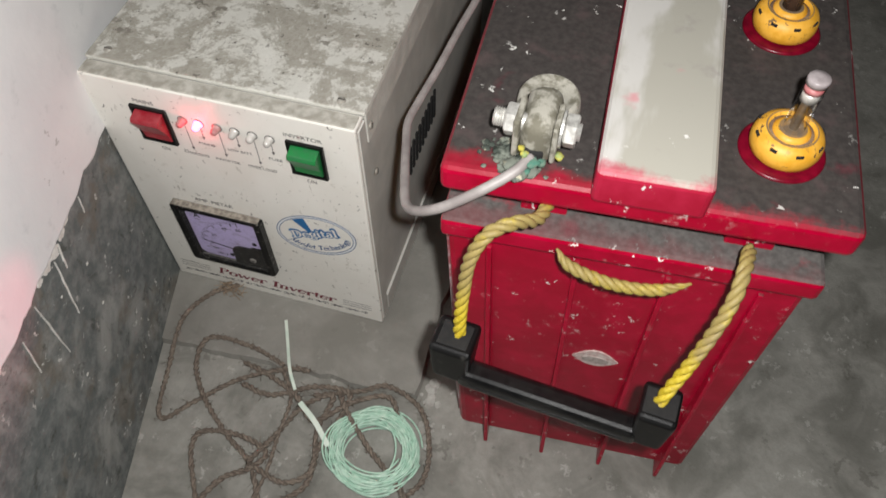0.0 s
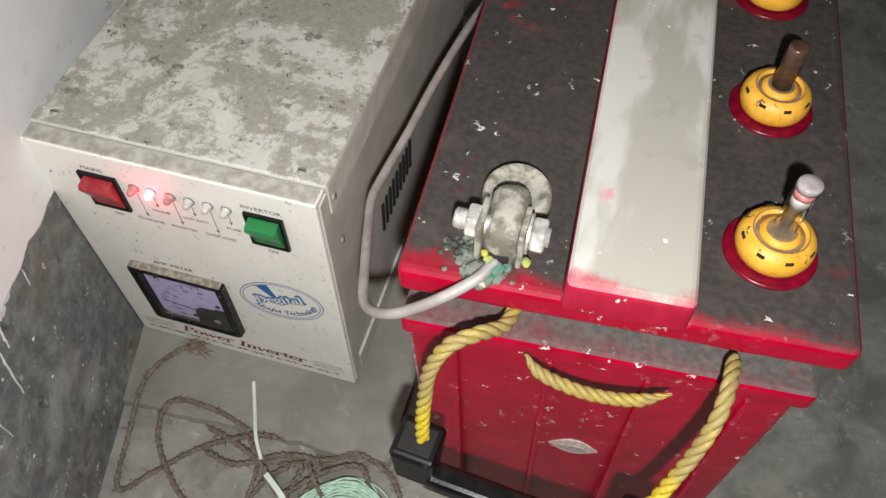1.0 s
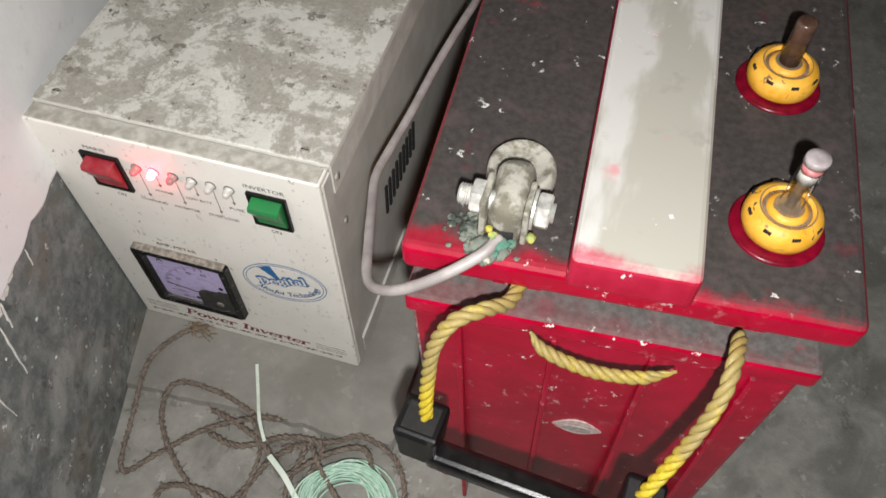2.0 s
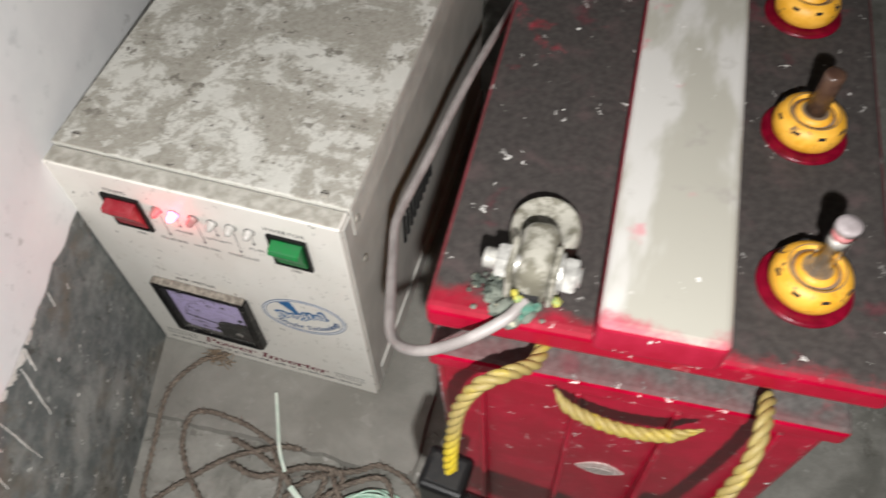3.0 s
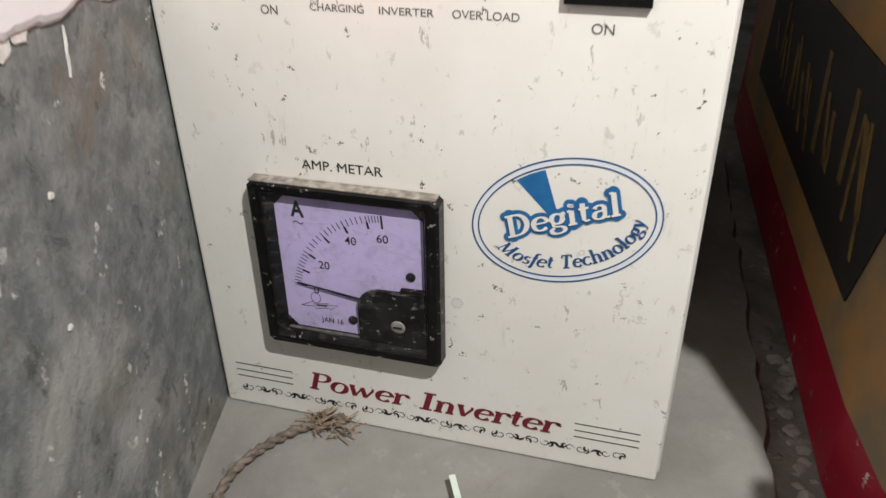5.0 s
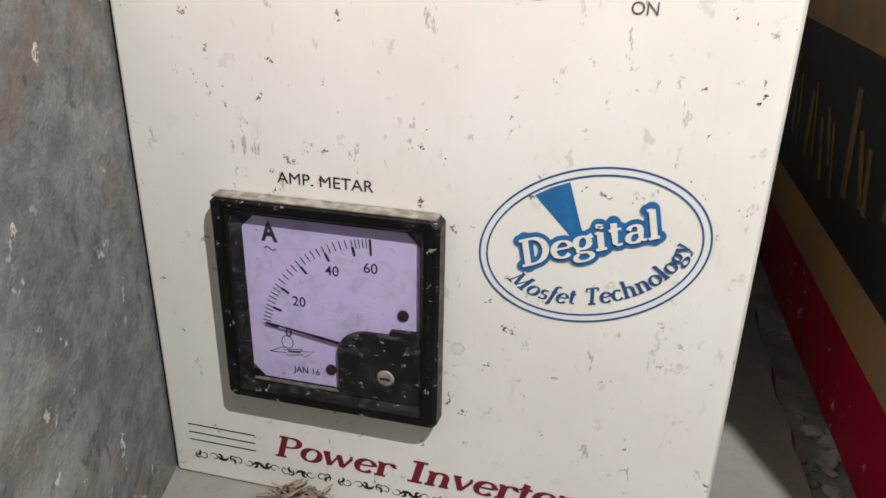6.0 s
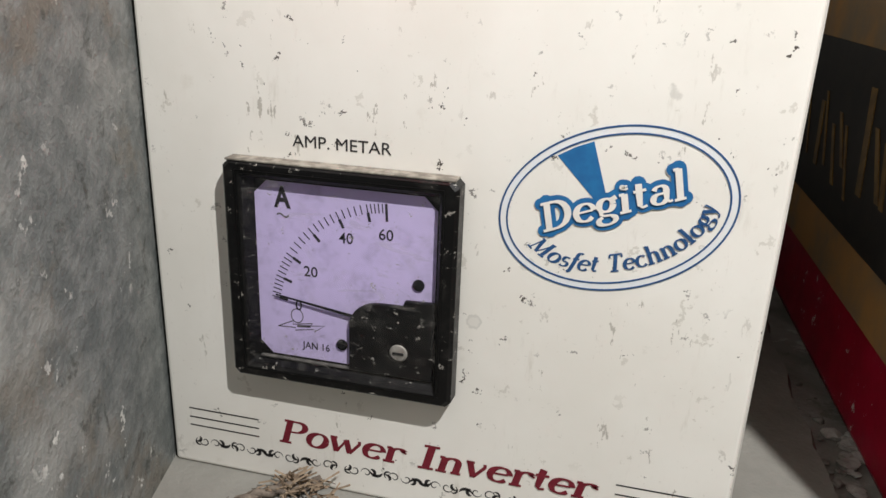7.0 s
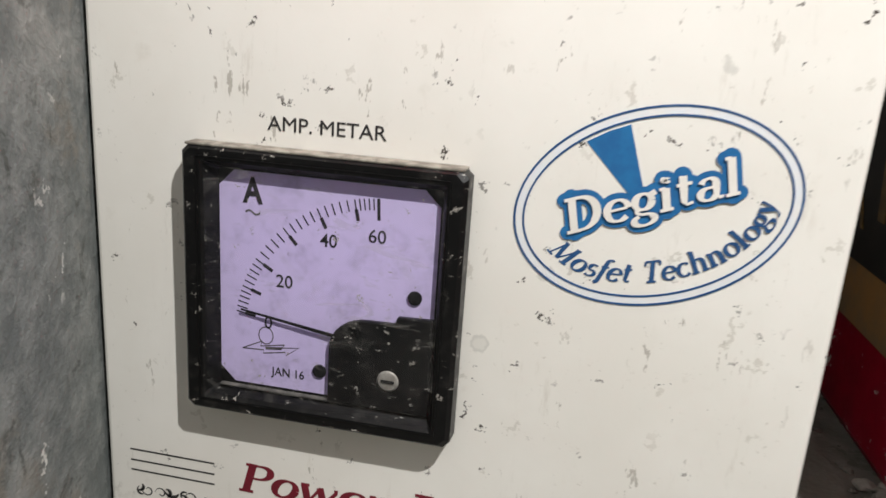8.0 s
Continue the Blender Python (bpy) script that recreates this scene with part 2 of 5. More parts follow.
M_PALEBLUE = simple("pale_blue_ring", (0.72, 0.75, 0.78), (0.77, 0.76, 0.73), 200, 0.5, 0, 0.02)
M_MAROON = simple("maroon_ink", (0.14, 0.004, 0.016), (0.19, 0.008, 0.022), 250, 0.5, 0, 0.02)
M_COIR = simple("coir_fibre", (0.125, 0.10, 0.08), (0.23, 0.19, 0.15), 260, 0.95, 0, 0.9)
M_TWINE = simple("pale_green_twine", (0.36, 0.58, 0.45), (0.56, 0.74, 0.61), 180, 0.4, 0, 0.1)
M_STRIP = simple("pale_plastic_strip", (0.55, 0.66, 0.56), (0.68, 0.74, 0.65), 150, 0.45, 0, 0.05)
M_CABLE = simple("dirty_white_pvc", (0.235, 0.21, 0.20), (0.34, 0.31, 0.295), 60, 0.5, 0, 0.1)
M_LEAD = simple("oxidised_lead", (0.15, 0.14, 0.105), (0.35, 0.335, 0.285), 130, 0.75, 0.1, 0.5, 0.4, (0.40, 0.58))
M_TAN = simple("faded_orange_label", (0.38, 0.20, 0.06), (0.20, 0.155, 0.095), 24, 0.6, 0, 0.15)
M_LABELBLACK = simple("black_label_print", (0.006, 0.0055, 0.005), (0.014, 0.012, 0.009), 90, 0.55, 0, 0.1)
M_LABELYELLOW = simple("yellow_label_print", (0.22, 0.13, 0.03), (0.10, 0.06, 0.02), 90, 0.5, 0, 0.1)
M_EMBLEM = simple("rubbed_white_emblem", (0.58, 0.52, 0.48), (0.42, 0.27, 0.25), 230, 0.8, 0, 0.2)


def mat_battery(name="red_battery_plastic", soot_a=(0.036, 0.031, 0.029), soot_b=(0.056, 0.049, 0.045), bare=0.30):
    m, nt, b = material(name)
    vec = coords(nt)
    big, mid, fine = fnoise(nt, vec, 13, 5), fnoise(nt, vec, 55, 6), fnoise(nt, vec, 260, 4)
    red = mix(nt, ramp(nt, mid, 0.35, 0.7), (0.30, 0.0007, 0.018), (0.39, 0.0016, 0.028))
    red = mix(nt, math_op(nt, "MULTIPLY", ramp(nt, fnoise(nt, vec, 38, 7, 0.75), 0.60, 0.74), 0.38), red, (0.52, 0.22, 0.22))
    scuff = math_op(nt, "MULTIPLY", ramp(nt, fnoise(nt, vec, 120, 8, 0.8), 0.57, 0.66), ramp(nt, fnoise(nt, vec, 20, 3), 0.50, 0.62))
    red = mix(nt, math_op(nt, "MULTIPLY", scuff, 0.55), red, (0.62, 0.42, 0.41))
    red = mix(nt, spots(nt, vec, 105, 0.12, 0.18), red, (0.72, 0.66, 0.62))
    up = upward(nt, 0.50, 0.86)
    dust = math_op(nt, "MULTIPLY", up, ramp(nt, math_op(nt, "ADD", math_op(nt, "MULTIPLY", big, 0.7), math_op(nt, "MULTIPLY", mid, 0.3)), 0.72, 0.62))
    soot = mix(nt, ramp(nt, fine, 0.3, 0.7), soot_a, soot_b)
    soot = mix(nt, ramp(nt, mid, 0.5, 0.75), soot, (0.078, 0.056, 0.054))
    sp = nt.nodes.new("ShaderNodeSeparateXYZ")
    nt.links.new(vec, sp.inputs[0])
    rim = math_op(nt, "ADD", ramp(nt, sp.outputs[1], -0.17, 0.03), math_op(nt, "MULTIPLY", fnoise(nt, vec, 70, 5, 0.65), 0.2))
    dust = math_op(nt, "MULTIPLY", dust, ramp(nt, rim, 0.66, 0.75, bare, 1.0))
    smudge = math_op(nt, "MULTIPLY", ramp(nt, fnoise(nt, vec, 24, 5, 0.6), 0.61, 0.72), 0.40)
    soot = mix(nt, smudge, soot, (0.15, 0.012, 0.028))
    c = mix(nt, dust, red, soot)
    c = mix(nt, math_op(nt, "MULTIPLY", up, spots(nt, vec, 95, 0.10, 0.15)), c, (0.68, 0.66, 0.62))
    finish(nt, b, c, ramp(nt, dust, 0, 1, 0.30, 0.8), 0, 0.22)
    bump(nt, b, fine, 0.12, 0.0006)
    return m


def stretched(nt, vec, k):
    mp = nt.nodes.new("ShaderNodeMapping")
    mp.inputs["Scale"].default_value = k
    nt.links.new(vec, mp.inputs["Vector"])
    return mp.outputs[0]


def mat_band():
    m, nt, b = material("whitewashed_red_band")
    vec = coords(nt)
    big, mid = fnoise(nt, stretched(nt, vec, (1.5, 0.45, 1)), 15, 5, 0.55, 0.12), fnoise(nt, vec, 60, 6)
    red = mix(nt, ramp(nt, mid, 0.35, 0.7), (0.31, 0.002, 0.022), (0.38, 0.010, 0.04))
    white = mix(nt, ramp(nt, big, 0.41, 0.50), (0.50, 0.485, 0.455), (0.36, 0.345, 0.295))
    sp = nt.nodes.new("ShaderNodeSeparateXYZ")
    nt.links.new(vec, sp.inputs[0])
    end = math_op(nt, "ADD", ramp(nt, sp.outputs[1], -0.17, 0.03), math_op(nt, "MULTIPLY", fnoise(nt, vec, 48, 5, 0.65), 0.3))
    white = mix(nt, ramp(nt, end, 0.76, 0.66, 0.0, 0.85), white, (0.42, 0.05, 0.085))
    white = mix(nt, ramp(nt, mid, 0.6, 0.8), white, (0.30, 0.28, 0.25))
    white = mix(nt, math_op(nt, "MULTIPLY", ramp(nt, fnoise(nt, vec, 33, 3), 0.64, 0.72), 0.7), white, (0.56, 0.22, 0.24))
    c = mix(nt, upward(nt, 0.35, 0.75), red, white)
    c = mix(nt, spots(nt, vec, 90, 0.09, 0.14), c, (0.70, 0.68, 0.65))
    finish(nt, b, c, 0.6, 0, 0.4)
    bump(nt, b, mid, 0.15, 0.0008)
    return m


def mat_cap():
    m, nt, b = material("yellow_vent_plastic")
    vec = coords(nt)
    n = fnoise(nt, vec, 130, 6, 0.7)
    c = mix(nt, ramp(nt, n, 0.35, 0.65), (0.62, 0.30, 0.02), (0.72, 0.38, 0.05))
    c = mix(nt, spots(nt, vec, 160, 0.18, 0.26), c, (0.10, 0.06, 0.03))
    c = mix(nt, math_op(nt, "MULTIPLY", upward(nt, 0.93, 0.99), ramp(nt, n, 0.3, 0.5, 0.55, 1.0)), c, (0.16, 0.115, 0.075))
    finish(nt, b, c, 0.5, 0, 0.45)
    return m


def mat_rope():
    m, nt, b = material("yellow_nylon_rope")
    vec = coords(nt)
    n, f = fnoise(nt, vec, 45, 5), fnoise(nt, vec, 600, 3)
    c = mix(nt, ramp(nt, f, 0.3, 0.7), (0.45, 0.33, 0.012), (0.58, 0.455, 0.045))
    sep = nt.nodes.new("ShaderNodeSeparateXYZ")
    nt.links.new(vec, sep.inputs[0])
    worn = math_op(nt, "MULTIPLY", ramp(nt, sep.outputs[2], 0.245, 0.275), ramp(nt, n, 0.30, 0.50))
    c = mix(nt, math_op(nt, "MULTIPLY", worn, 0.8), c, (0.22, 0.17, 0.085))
    c = mix(nt, math_op(nt, "MULTIPLY", ramp(nt, n, 0.56, 0.70), 0.6), c, (0.24, 0.18, 0.09))
    finish(nt, b, c, 0.55, 0, 0.4)
    bump(nt, b, f, 0.5, 0.0005)
    return m


def mat_corrosion():
    m, nt, b = material("green_terminal_corrosion")
    vec = coords(nt)
    n, f = fnoise(nt, vec, 110, 6), fnoise(nt, vec, 330, 4)
    c = mix(nt, ramp(nt, n, 0.40, 0.55), (0.050, 0.060, 0.050), (0.160, 0.175, 0.145))
    c = mix(nt, ramp(nt, f, 0.56, 0.7), c, (0.42, 0.40, 0.30))
    finish(nt, b, c, 0.9, 0, 0.2)
    bump(nt, b, f, 0.8, 0.001)
    return m


def mat_clear(name, tint=(1, 1, 1), gloss=0.06):
    m = bpy.data.materials.new(name)
    m.use_nodes = True
    nt = m.node_tree
    nt.nodes.clear()
    out, mx = nt.nodes.new("ShaderNodeOutputMaterial"), nt.nodes.new("ShaderNodeMixShader")
    tr, gl, fr = nt.nodes.new("ShaderNodeBsdfTransparent"), nt.nodes.new("ShaderNodeBsdfGlossy"), nt.nodes.new("ShaderNodeFresnel")
    tr.inputs[0].default_value = (*tint, 1)
    gl.inputs["Roughness"].default_value = gloss
    fr.inputs["IOR"].default_value = 1.45
    nt.links.new(fr.outputs[0], mx.inputs[0])
    nt.links.new(tr.outputs[0], mx.inputs[1])
    nt.links.new(gl.outputs[0], mx.inputs[2])
    nt.links.new(mx.outputs[0], out.inputs[0])
    return m


def mat_dusty_clear(name, tint, gloss):
    """Clear acrylic under a thin uneven film of dust, with wiped smears and grit."""
    m = mat_clear(name, tint, gloss)
    nt = m.node_tree
    out = next(n for n in nt.nodes if n.type == "OUTPUT_MATERIAL")
    clear = out.inputs[0].links[0].from_socket
    vec = coords(nt)
    film = ramp(nt, fnoise(nt, vec, 95, 6, 0.7, 0.5), 0.52, 0.74, 0.004, 0.15)
    smear = math_op(nt, "MULTIPLY", ramp(nt, fnoise(nt, coords(nt, (1, 1, 3.2)), 60, 4, 0.6, 0.8), 0.60, 0.68), 0.20)
    grit = spots(nt, vec, 260, 0.11, 0.17)
    dust = nt.nodes.new("ShaderNodeBsdfDiffuse")
    dust.inputs[0].default_value = (0.36, 0.34, 0.31, 1)
    mx = nt.nodes.new("ShaderNodeMixShader")
    nt.links.new(math_op(nt, "ADD", math_op(nt, "MAXIMUM", film, smear), math_op(nt, "MULTIPLY", grit, 0.8)), mx.inputs[0])
    nt.links.new(clear, mx.inputs[1])
    nt.links.new(dust.outputs[0], mx.inputs[2])
    nt.links.new(mx.outputs[0], out.inputs[0])
    return m


def mat_glow(name, color, strength):
    m, nt, b = material(name)
    finish(nt, b, (0.8, 0.1, 0.1), 0.3)
    b.inputs["Emission Color"].default_value = (*color, 1)
    b.inputs["Emission Strength"].default_value = strength
    return m


M_LEDGE = mat_battery("dusty_red_ledge", (0.072, 0.067, 0.063), (0.115, 0.108, 0.101), bare=0.85)
M_BATT, M_BAND, M_CAP, M_ROPE, M_CORR = mat_battery(), mat_band(), mat_cap(), mat_rope(), mat_corrosion()
M_GLASS = mat_dusty_clear("dusty_clear_acrylic", (0.95, 0.95, 0.98), 0.12)
M_TUBE = mat_clear("clear_indicator_tube", (0.86, 0.84, 0.82), 0.05)
M_LEDON = mat_glow("lit_red_led", (1.0, 0.035, 0.07), 26)
M_LEDRED = simple("red_led_lens", (0.42, 0.16, 0.16), (0.55, 0.30, 0.28), 200, 0.15, 0, 0.02)
M_LEDGREY = simple("clear_led_lens", (0.42, 0.40, 0.37), (0.6, 0.58, 0.54), 200, 0.12, 0, 0.02)


# ---- building helpers ----
def empty(name, loc, label, category, group=""):
    ob = new(name)
    ob.location = loc
    return tagged(ob, label, category, group)


def link(name, mesh, mat, parent=None, label="", smooth=False):
    mesh.materials.clear()
    mesh.materials.append(mat)
    if smooth:
        for p in mesh.polygons:
            p.use_smooth = True
    ob = new(name, mesh)
    if parent is not None:
        ob.parent = parent
        if parent.type == "EMPTY":
            ob.matrix_parent_inverse = Matrix.Translation(parent.location).inverted()
    return tagged(ob, label)


def part(name, bm, mat, parent=None, label="", smooth=False):
    mesh = bpy.data.meshes.new(name)
    bmesh.ops.recalc_face_normals(bm, faces=bm.faces)
    bm.to_mesh(mesh)
    bm.free()
    return link(name, mesh, mat, parent, label, smooth)


def bevelled(bm, width, segments=2, angle=0.5):
    if width > 0:
        edges = [e for e in bm.edges if len(e.link_faces) == 2 and e.calc_face_angle(0) > angle]
        bmesh.ops.bevel(bm, geom=edges, offset=width, segments=segments, affect="EDGES", profile=0.5, clamp_overlap=True)
    return bm


def hexa(pts, width=0.0, segments=2, bm=None):
    """A six-sided solid from 4 bottom and 4 top corners."""
    bm = bm or bmesh.new()
    v = [bm.verts.new(p) for p in pts]
    for f in ((0, 1, 2, 3), (4, 5, 6, 7), (0, 1, 5, 4), (1, 2, 6, 5), (2, 3, 7, 6), (3, 0, 4, 7)):
        bm.faces.new([v[i] for i in f])
    bmesh.ops.recalc_face_normals(bm, faces=bm.faces)
    return bevelled(bm, width, segments)


def box(x0, x1, y0, y1, z0, z1, width=0.0, to=None, segments=2, bm=None):
    pts = [(x0, y0, z0), (x1, y0, z0), (x1, y1, z0), (x0, y1, z0), (x0, y0, z1), (x1, y0, z1), (x1, y1, z1), (x0, y1, z1)]
    return hexa([to(*p) for p in pts] if to else pts, width, segments, bm)


def lathe(profile, centre, axis="Z", seg=32):
    """A turned solid: (radius, height) pairs."""
    bm = bmesh.new()
    rings = []
    for r, h in profile:
        ring = []
        for i in range(seg):
            a = 2 * math.pi * i / seg
            u, w = r * math.cos(a), r * math.sin(a)
            p = {"Z": (u, w, h), "Y": (u, h, w), "X": (h, u, w)}[axis]
            ring.append(bm.verts.new(Vector(p) + Vector(centre)))
        rings.append(ring)
    for a, b in zip(rings, rings[1:]):
        for i in range(seg):
            bm.faces.new((a[i], a[(i + 1) % seg], b[(i + 1) % seg], b[i]))
    bm.faces.new(rings[0])
    bm.faces.new(rings[-1])
    return bm


def smooth_path(points, steps=8):
    """Catmull-Rom through the points."""
    p = [Vector(q) for q in points]
    p = [p[0] * 2 - p[1]] + p + [p[-1] * 2 - p[-2]]
    out = []
    for i in range(1, len(p) - 2):
        for k in range(steps):
            t = k / steps
            a, b, c, d = p[i - 1], p[i], p[i + 1], p[i + 2]
            out.append(0.5 * ((2 * b) + (c - a) * t + (2 * a - 5 * b + 4 * c - d) * t * t + (3 * b - a - 3 * c + d) * t ** 3))
    out.append(p[-2])
    return out


def frames_along(path):
    ref = Vector((0, 0, 1))
    out = []
    for i, q in enumerate(path):
        d = (path[min(i + 1, len(path) - 1)] - path[max(i - 1, 0)]).normalized()
        n = ref - d * ref.dot(d)
        if n.length < 1e-4:
            n = Vector((1, 0, 0)) - d * d.x
        n.normalize()
        ref = n
        out.append((q, n, d.cross(n)))
    return out


def tube(path, radius, seg=8, bm=None):
    """radius: a number or a function of 0..1 along the path."""
    bm = bm or bmesh.new()
    rings = []
    fr = frames_along(path)
    for i, (q, n, b) in enumerate(fr):
        r = radius(i / (len(fr) - 1)) if callable(radius) else radius
        rings.append([bm.verts.new(q + (n * math.cos(2 * math.pi * k / seg) + b * math.sin(2 * math.pi * k / seg)) * r) for k in range(seg)])
    for a, b in zip(rings, rings[1:]):
        for k in range(seg):
            bm.faces.new((a[k], a[(k + 1) % seg], b[(k + 1) % seg], b[k]))
    bm.faces.new(rings[0])
    bm.faces.new(rings[-1])
    return bm


def twisted(points, radius, pitch, strands=3, steps=16, taper=None, rough=0.0, rnd=None):
    """A laid rope: strands wound round the path."""
    path = smooth_path(points, steps)
    fr = frames_along(path)
    bm = bmesh.new()
    length = [0.0]
    for a, b in zip(path, path[1:]):
        length.append(length[-1] + (b - a).length)
    for s in range(strands):
        line = []
        for (q, n, b), L in zip(fr, length):
            a = 2 * math.pi * (L / pitch + s / strands)
            w = taper(L / length[-1]) if taper else 1.0
            j = 1 + (rnd.uniform(-rough, rough) if rnd else 0)
            line.append(q + (n * math.cos(a) + b * math.sin(a)) * radius * 0.5 * w * j)
        tube(line, (lambda t: radius * 0.56 * (taper(t) if taper else 1.0)), 7, bm)
    return bm


def flat_shape(outline, y, depth=0.0002):
    """A thin printed shape on the x-z plane of a front panel, from its outline."""
    bm = bmesh.new()
    f = bm.faces.new([bm.verts.new((x, y, z)) for x, z in outline])
    r = bmesh.ops.extrude_face_region(bm, geom=[f])
    bmesh.ops.translate(bm, vec=(0, -depth, 0), verts=[v for v in r["geom"] if isinstance(v, bmesh.types.BMVert)])
    return bm


def stroke(points, width, y, bm=None, depth=0.00008):
    """A printed line of that width through (x, z) points."""
    bm = bm or bmesh.new()
    rows = []
    for i, (x, z) in enumerate(points):
        a, b = points[max(i - 1, 0)], points[min(i + 1, len(points) - 1)]
        dx, dz = b[0] - a[0], b[1] - a[1]
        L = math.hypot(dx, dz) or 1
        w = width(i / (len(points) - 1)) if callable(width) else width
        ox, oz = -dz / L * w / 2, dx / L * w / 2
        rows.append([bm.verts.new(p) for p in ((x + ox, y, z + oz), (x - ox, y, z - oz), (x - ox, y - depth, z - oz), (x + ox, y - depth, z + oz))])
    for a, b in zip(rows, rows[1:]):
        for k in range(4):
            bm.faces.new((a[k], a[(k + 1) % 4], b[(k + 1) % 4], b[k]))
    bm.faces.new(rows[0])
    bm.faces.new(rows[-1])
    return bm


def text_mesh(text, size, shear=0.0, offset=0.0, depth=0.0001, spacing=1.0):
    cu = bpy.data.curves.new("lettering", "FONT")
    cu.body, cu.size, cu.shear, cu.offset, cu.extrude = text, size, shear, offset, depth
    cu.align_x, cu.align_y, cu.space_character, cu.resolution_u = "CENTER", "BOTTOM_BASELINE", spacing, 4
    tmp = new("lettering_source", cu)
    deps = bpy.context.evaluated_depsgraph_get()
    mesh = bpy.data.meshes.new_from_object(tmp.evaluated_get(deps))
    bpy.data.objects.remove(tmp)
    bpy.data.curves.remove(cu)
    return mesh


def spread_islands(mesh, step):
    """Lifts each separate letter by its own small step, so that overlapping print never shares a plane."""
    bm = bmesh.new()
    bm.from_mesh(mesh)
    left, k = set(bm.verts), 0
    while left:
        stack = [left.pop()]
        group = [stack[0]]
        while stack:
            for e in stack.pop().link_edges:
                for v in e.verts:
                    if v in left:
                        left.discard(v)
                        stack.append(v)
                        group.append(v)
        lift = min(v.co.x for v in group)
        for v in group:
            v.co.y -= step * (lift - 0.1) / 0.01
    bm.to_mesh(mesh)
    bm.free()


def lettering(text, x, z, y, width, height, mat, parent, turn=0.0, shear=0.0, bold=0.0, name="lettering", label=""):
    """Text centred at x on the baseline z, fitted to a width and a capital height."""
    mesh = text_mesh(text, 1.0, shear, bold)
    xs = [v.co.x for v in mesh.vertices]
    cap = max(v.co.y for v in text_mesh("H", 1.0).vertices)
    mid = (max(xs) + min(xs)) / 2
    sx, sy = width / (max(xs) - min(xs)), height / cap
    c, s = math.cos(radians(turn)), math.sin(radians(turn))
    for v in mesh.vertices:
        u, w = (v.co.x - mid) * sx, v.co.y * sy
        v.co = (x + u * c - w * s, y - 0.0001 - v.co.z * 0.5, z + u * s + w * c)
    if bold > 0.05:
        spread_islands(mesh, 0.00005)
    return link(name, mesh, mat, parent, label)


# ---- structure ----
rnd = random.Random(4)


def grid_sheet(x0, x1, y0, y1, nx, ny, height):
    bm = bmesh.new()
    v = [[bm.verts.new((x0 + (x1 - x0) * i / nx, y0 + (y1 - y0) * j / ny, 0)) for i in range(nx + 1)] for j in range(ny + 1)]
    for row in v:
        for p in row:
            p.co.z = height(p.co.x, p.co.y)
    for j in range(ny):
        for i in range(nx):
            bm.faces.new((v[j][i], v[j][i + 1], v[j + 1][i + 1], v[j + 1][i]))
    return bm


def floor_height(x, y):
    near = max(0.0, 1 - math.hypot(x - 0.25, y) / 0.9)
    return -0.005 + near * 0.0022 * noise.noise((x * 22, y * 22, 0)) + near * 0.001 * noise.noise((x * 70, y * 70, 3))


bm = grid_sheet(-0.6, 1.2, -0.7, 1.0, 120, 114, floor_height)
tagged(part("floor", bm, M_FLOOR, None, "grey cement floor, dusty and stained", True), kind="structure", category="floor")
bm = bmesh.new()
outer, inner = [(-0.65, -3.1), (2.4, -3.1), (2.4, 1.1), (-0.65, 1.1)], [(-0.6, -0.7), (1.2, -0.7), (1.2, 1.0), (-0.6, 1.0)]
vo, vi = [bm.verts.new((*p, -0.005)) for p in outer], [bm.verts.new((*p, -0.005)) for p in inner]
for i in range(4):
    bm.faces.new((vo[i], vo[(i + 1) % 4], vi[(i + 1) % 4], vi[i]))
tagged(part("floor_surround", bm, M_FLOOR, None, "plain grey cement floor of the room"), kind="structure", category="floor")


def pad_edge():
    """Smooth cement bed under the inverter, with a broken edge."""
    pts = []
    for k in range(60):
        t = k / 60
        if t < 0.45:
            x, y = 0.2396 * t / 0.45, -0.0667 + 0.0101 * t / 0.45
        else:
            u = (t - 0.45) / 0.55
            x, y = 0.2425 - 0.011 * u, -0.0566 + 0.42 * u
        j = 0.004 * noise.noise((x * 60, y * 60, 1)) + 0.002 * noise.noise((x * 200, y * 200, 2))
        pts.append((x + (j if t >= 0.45 else 0), y + (j if t < 0.45 else 0)))
    return pts + [(-0.10, 0.366), (-0.06, 0.15), (0.0, -0.03)]


bm = bmesh.new()
pad = pad_edge()
top = [bm.verts.new((x, y, 0.0)) for x, y in pad]
low = [bm.verts.new((x + (0.004 if i > 26 and i < 60 else 0), y - (0.003 if i < 28 else 0), -0.0085)) for i, (x, y) in enumerate(pad)]
bm.faces.new(top)
for i in range(len(top)):
    bm.faces.new((top[i], low[i], low[(i + 1) % len(top)], top[(i + 1) % len(top)]))
tagged(part("cement_bed", bm, M_PAD, None, "smooth raised cement bed with a broken edge"), kind="structure", category="floor")

# the side wall stands at an angle to the inverter
WA = math.atan(0.255)
WU, WN = Vector((-math.sin(WA), math.cos(WA), 0)), Vector((math.cos(WA), math.sin(WA), 0))
W0 = Vector((-0.0010, 0, 0))


def onwall(u, v, z):
    p = W0 + WU * u + WN * v
    return (p.x, p.y, z)


tagged(part("wall_west", box(-3.15, 1.05, -0.15, 0.0, -0.05, 0.2160, 0, onwall), M_DADO, None, "grey distempered lower wall, stained and scratched"), kind="structure", category="wall")


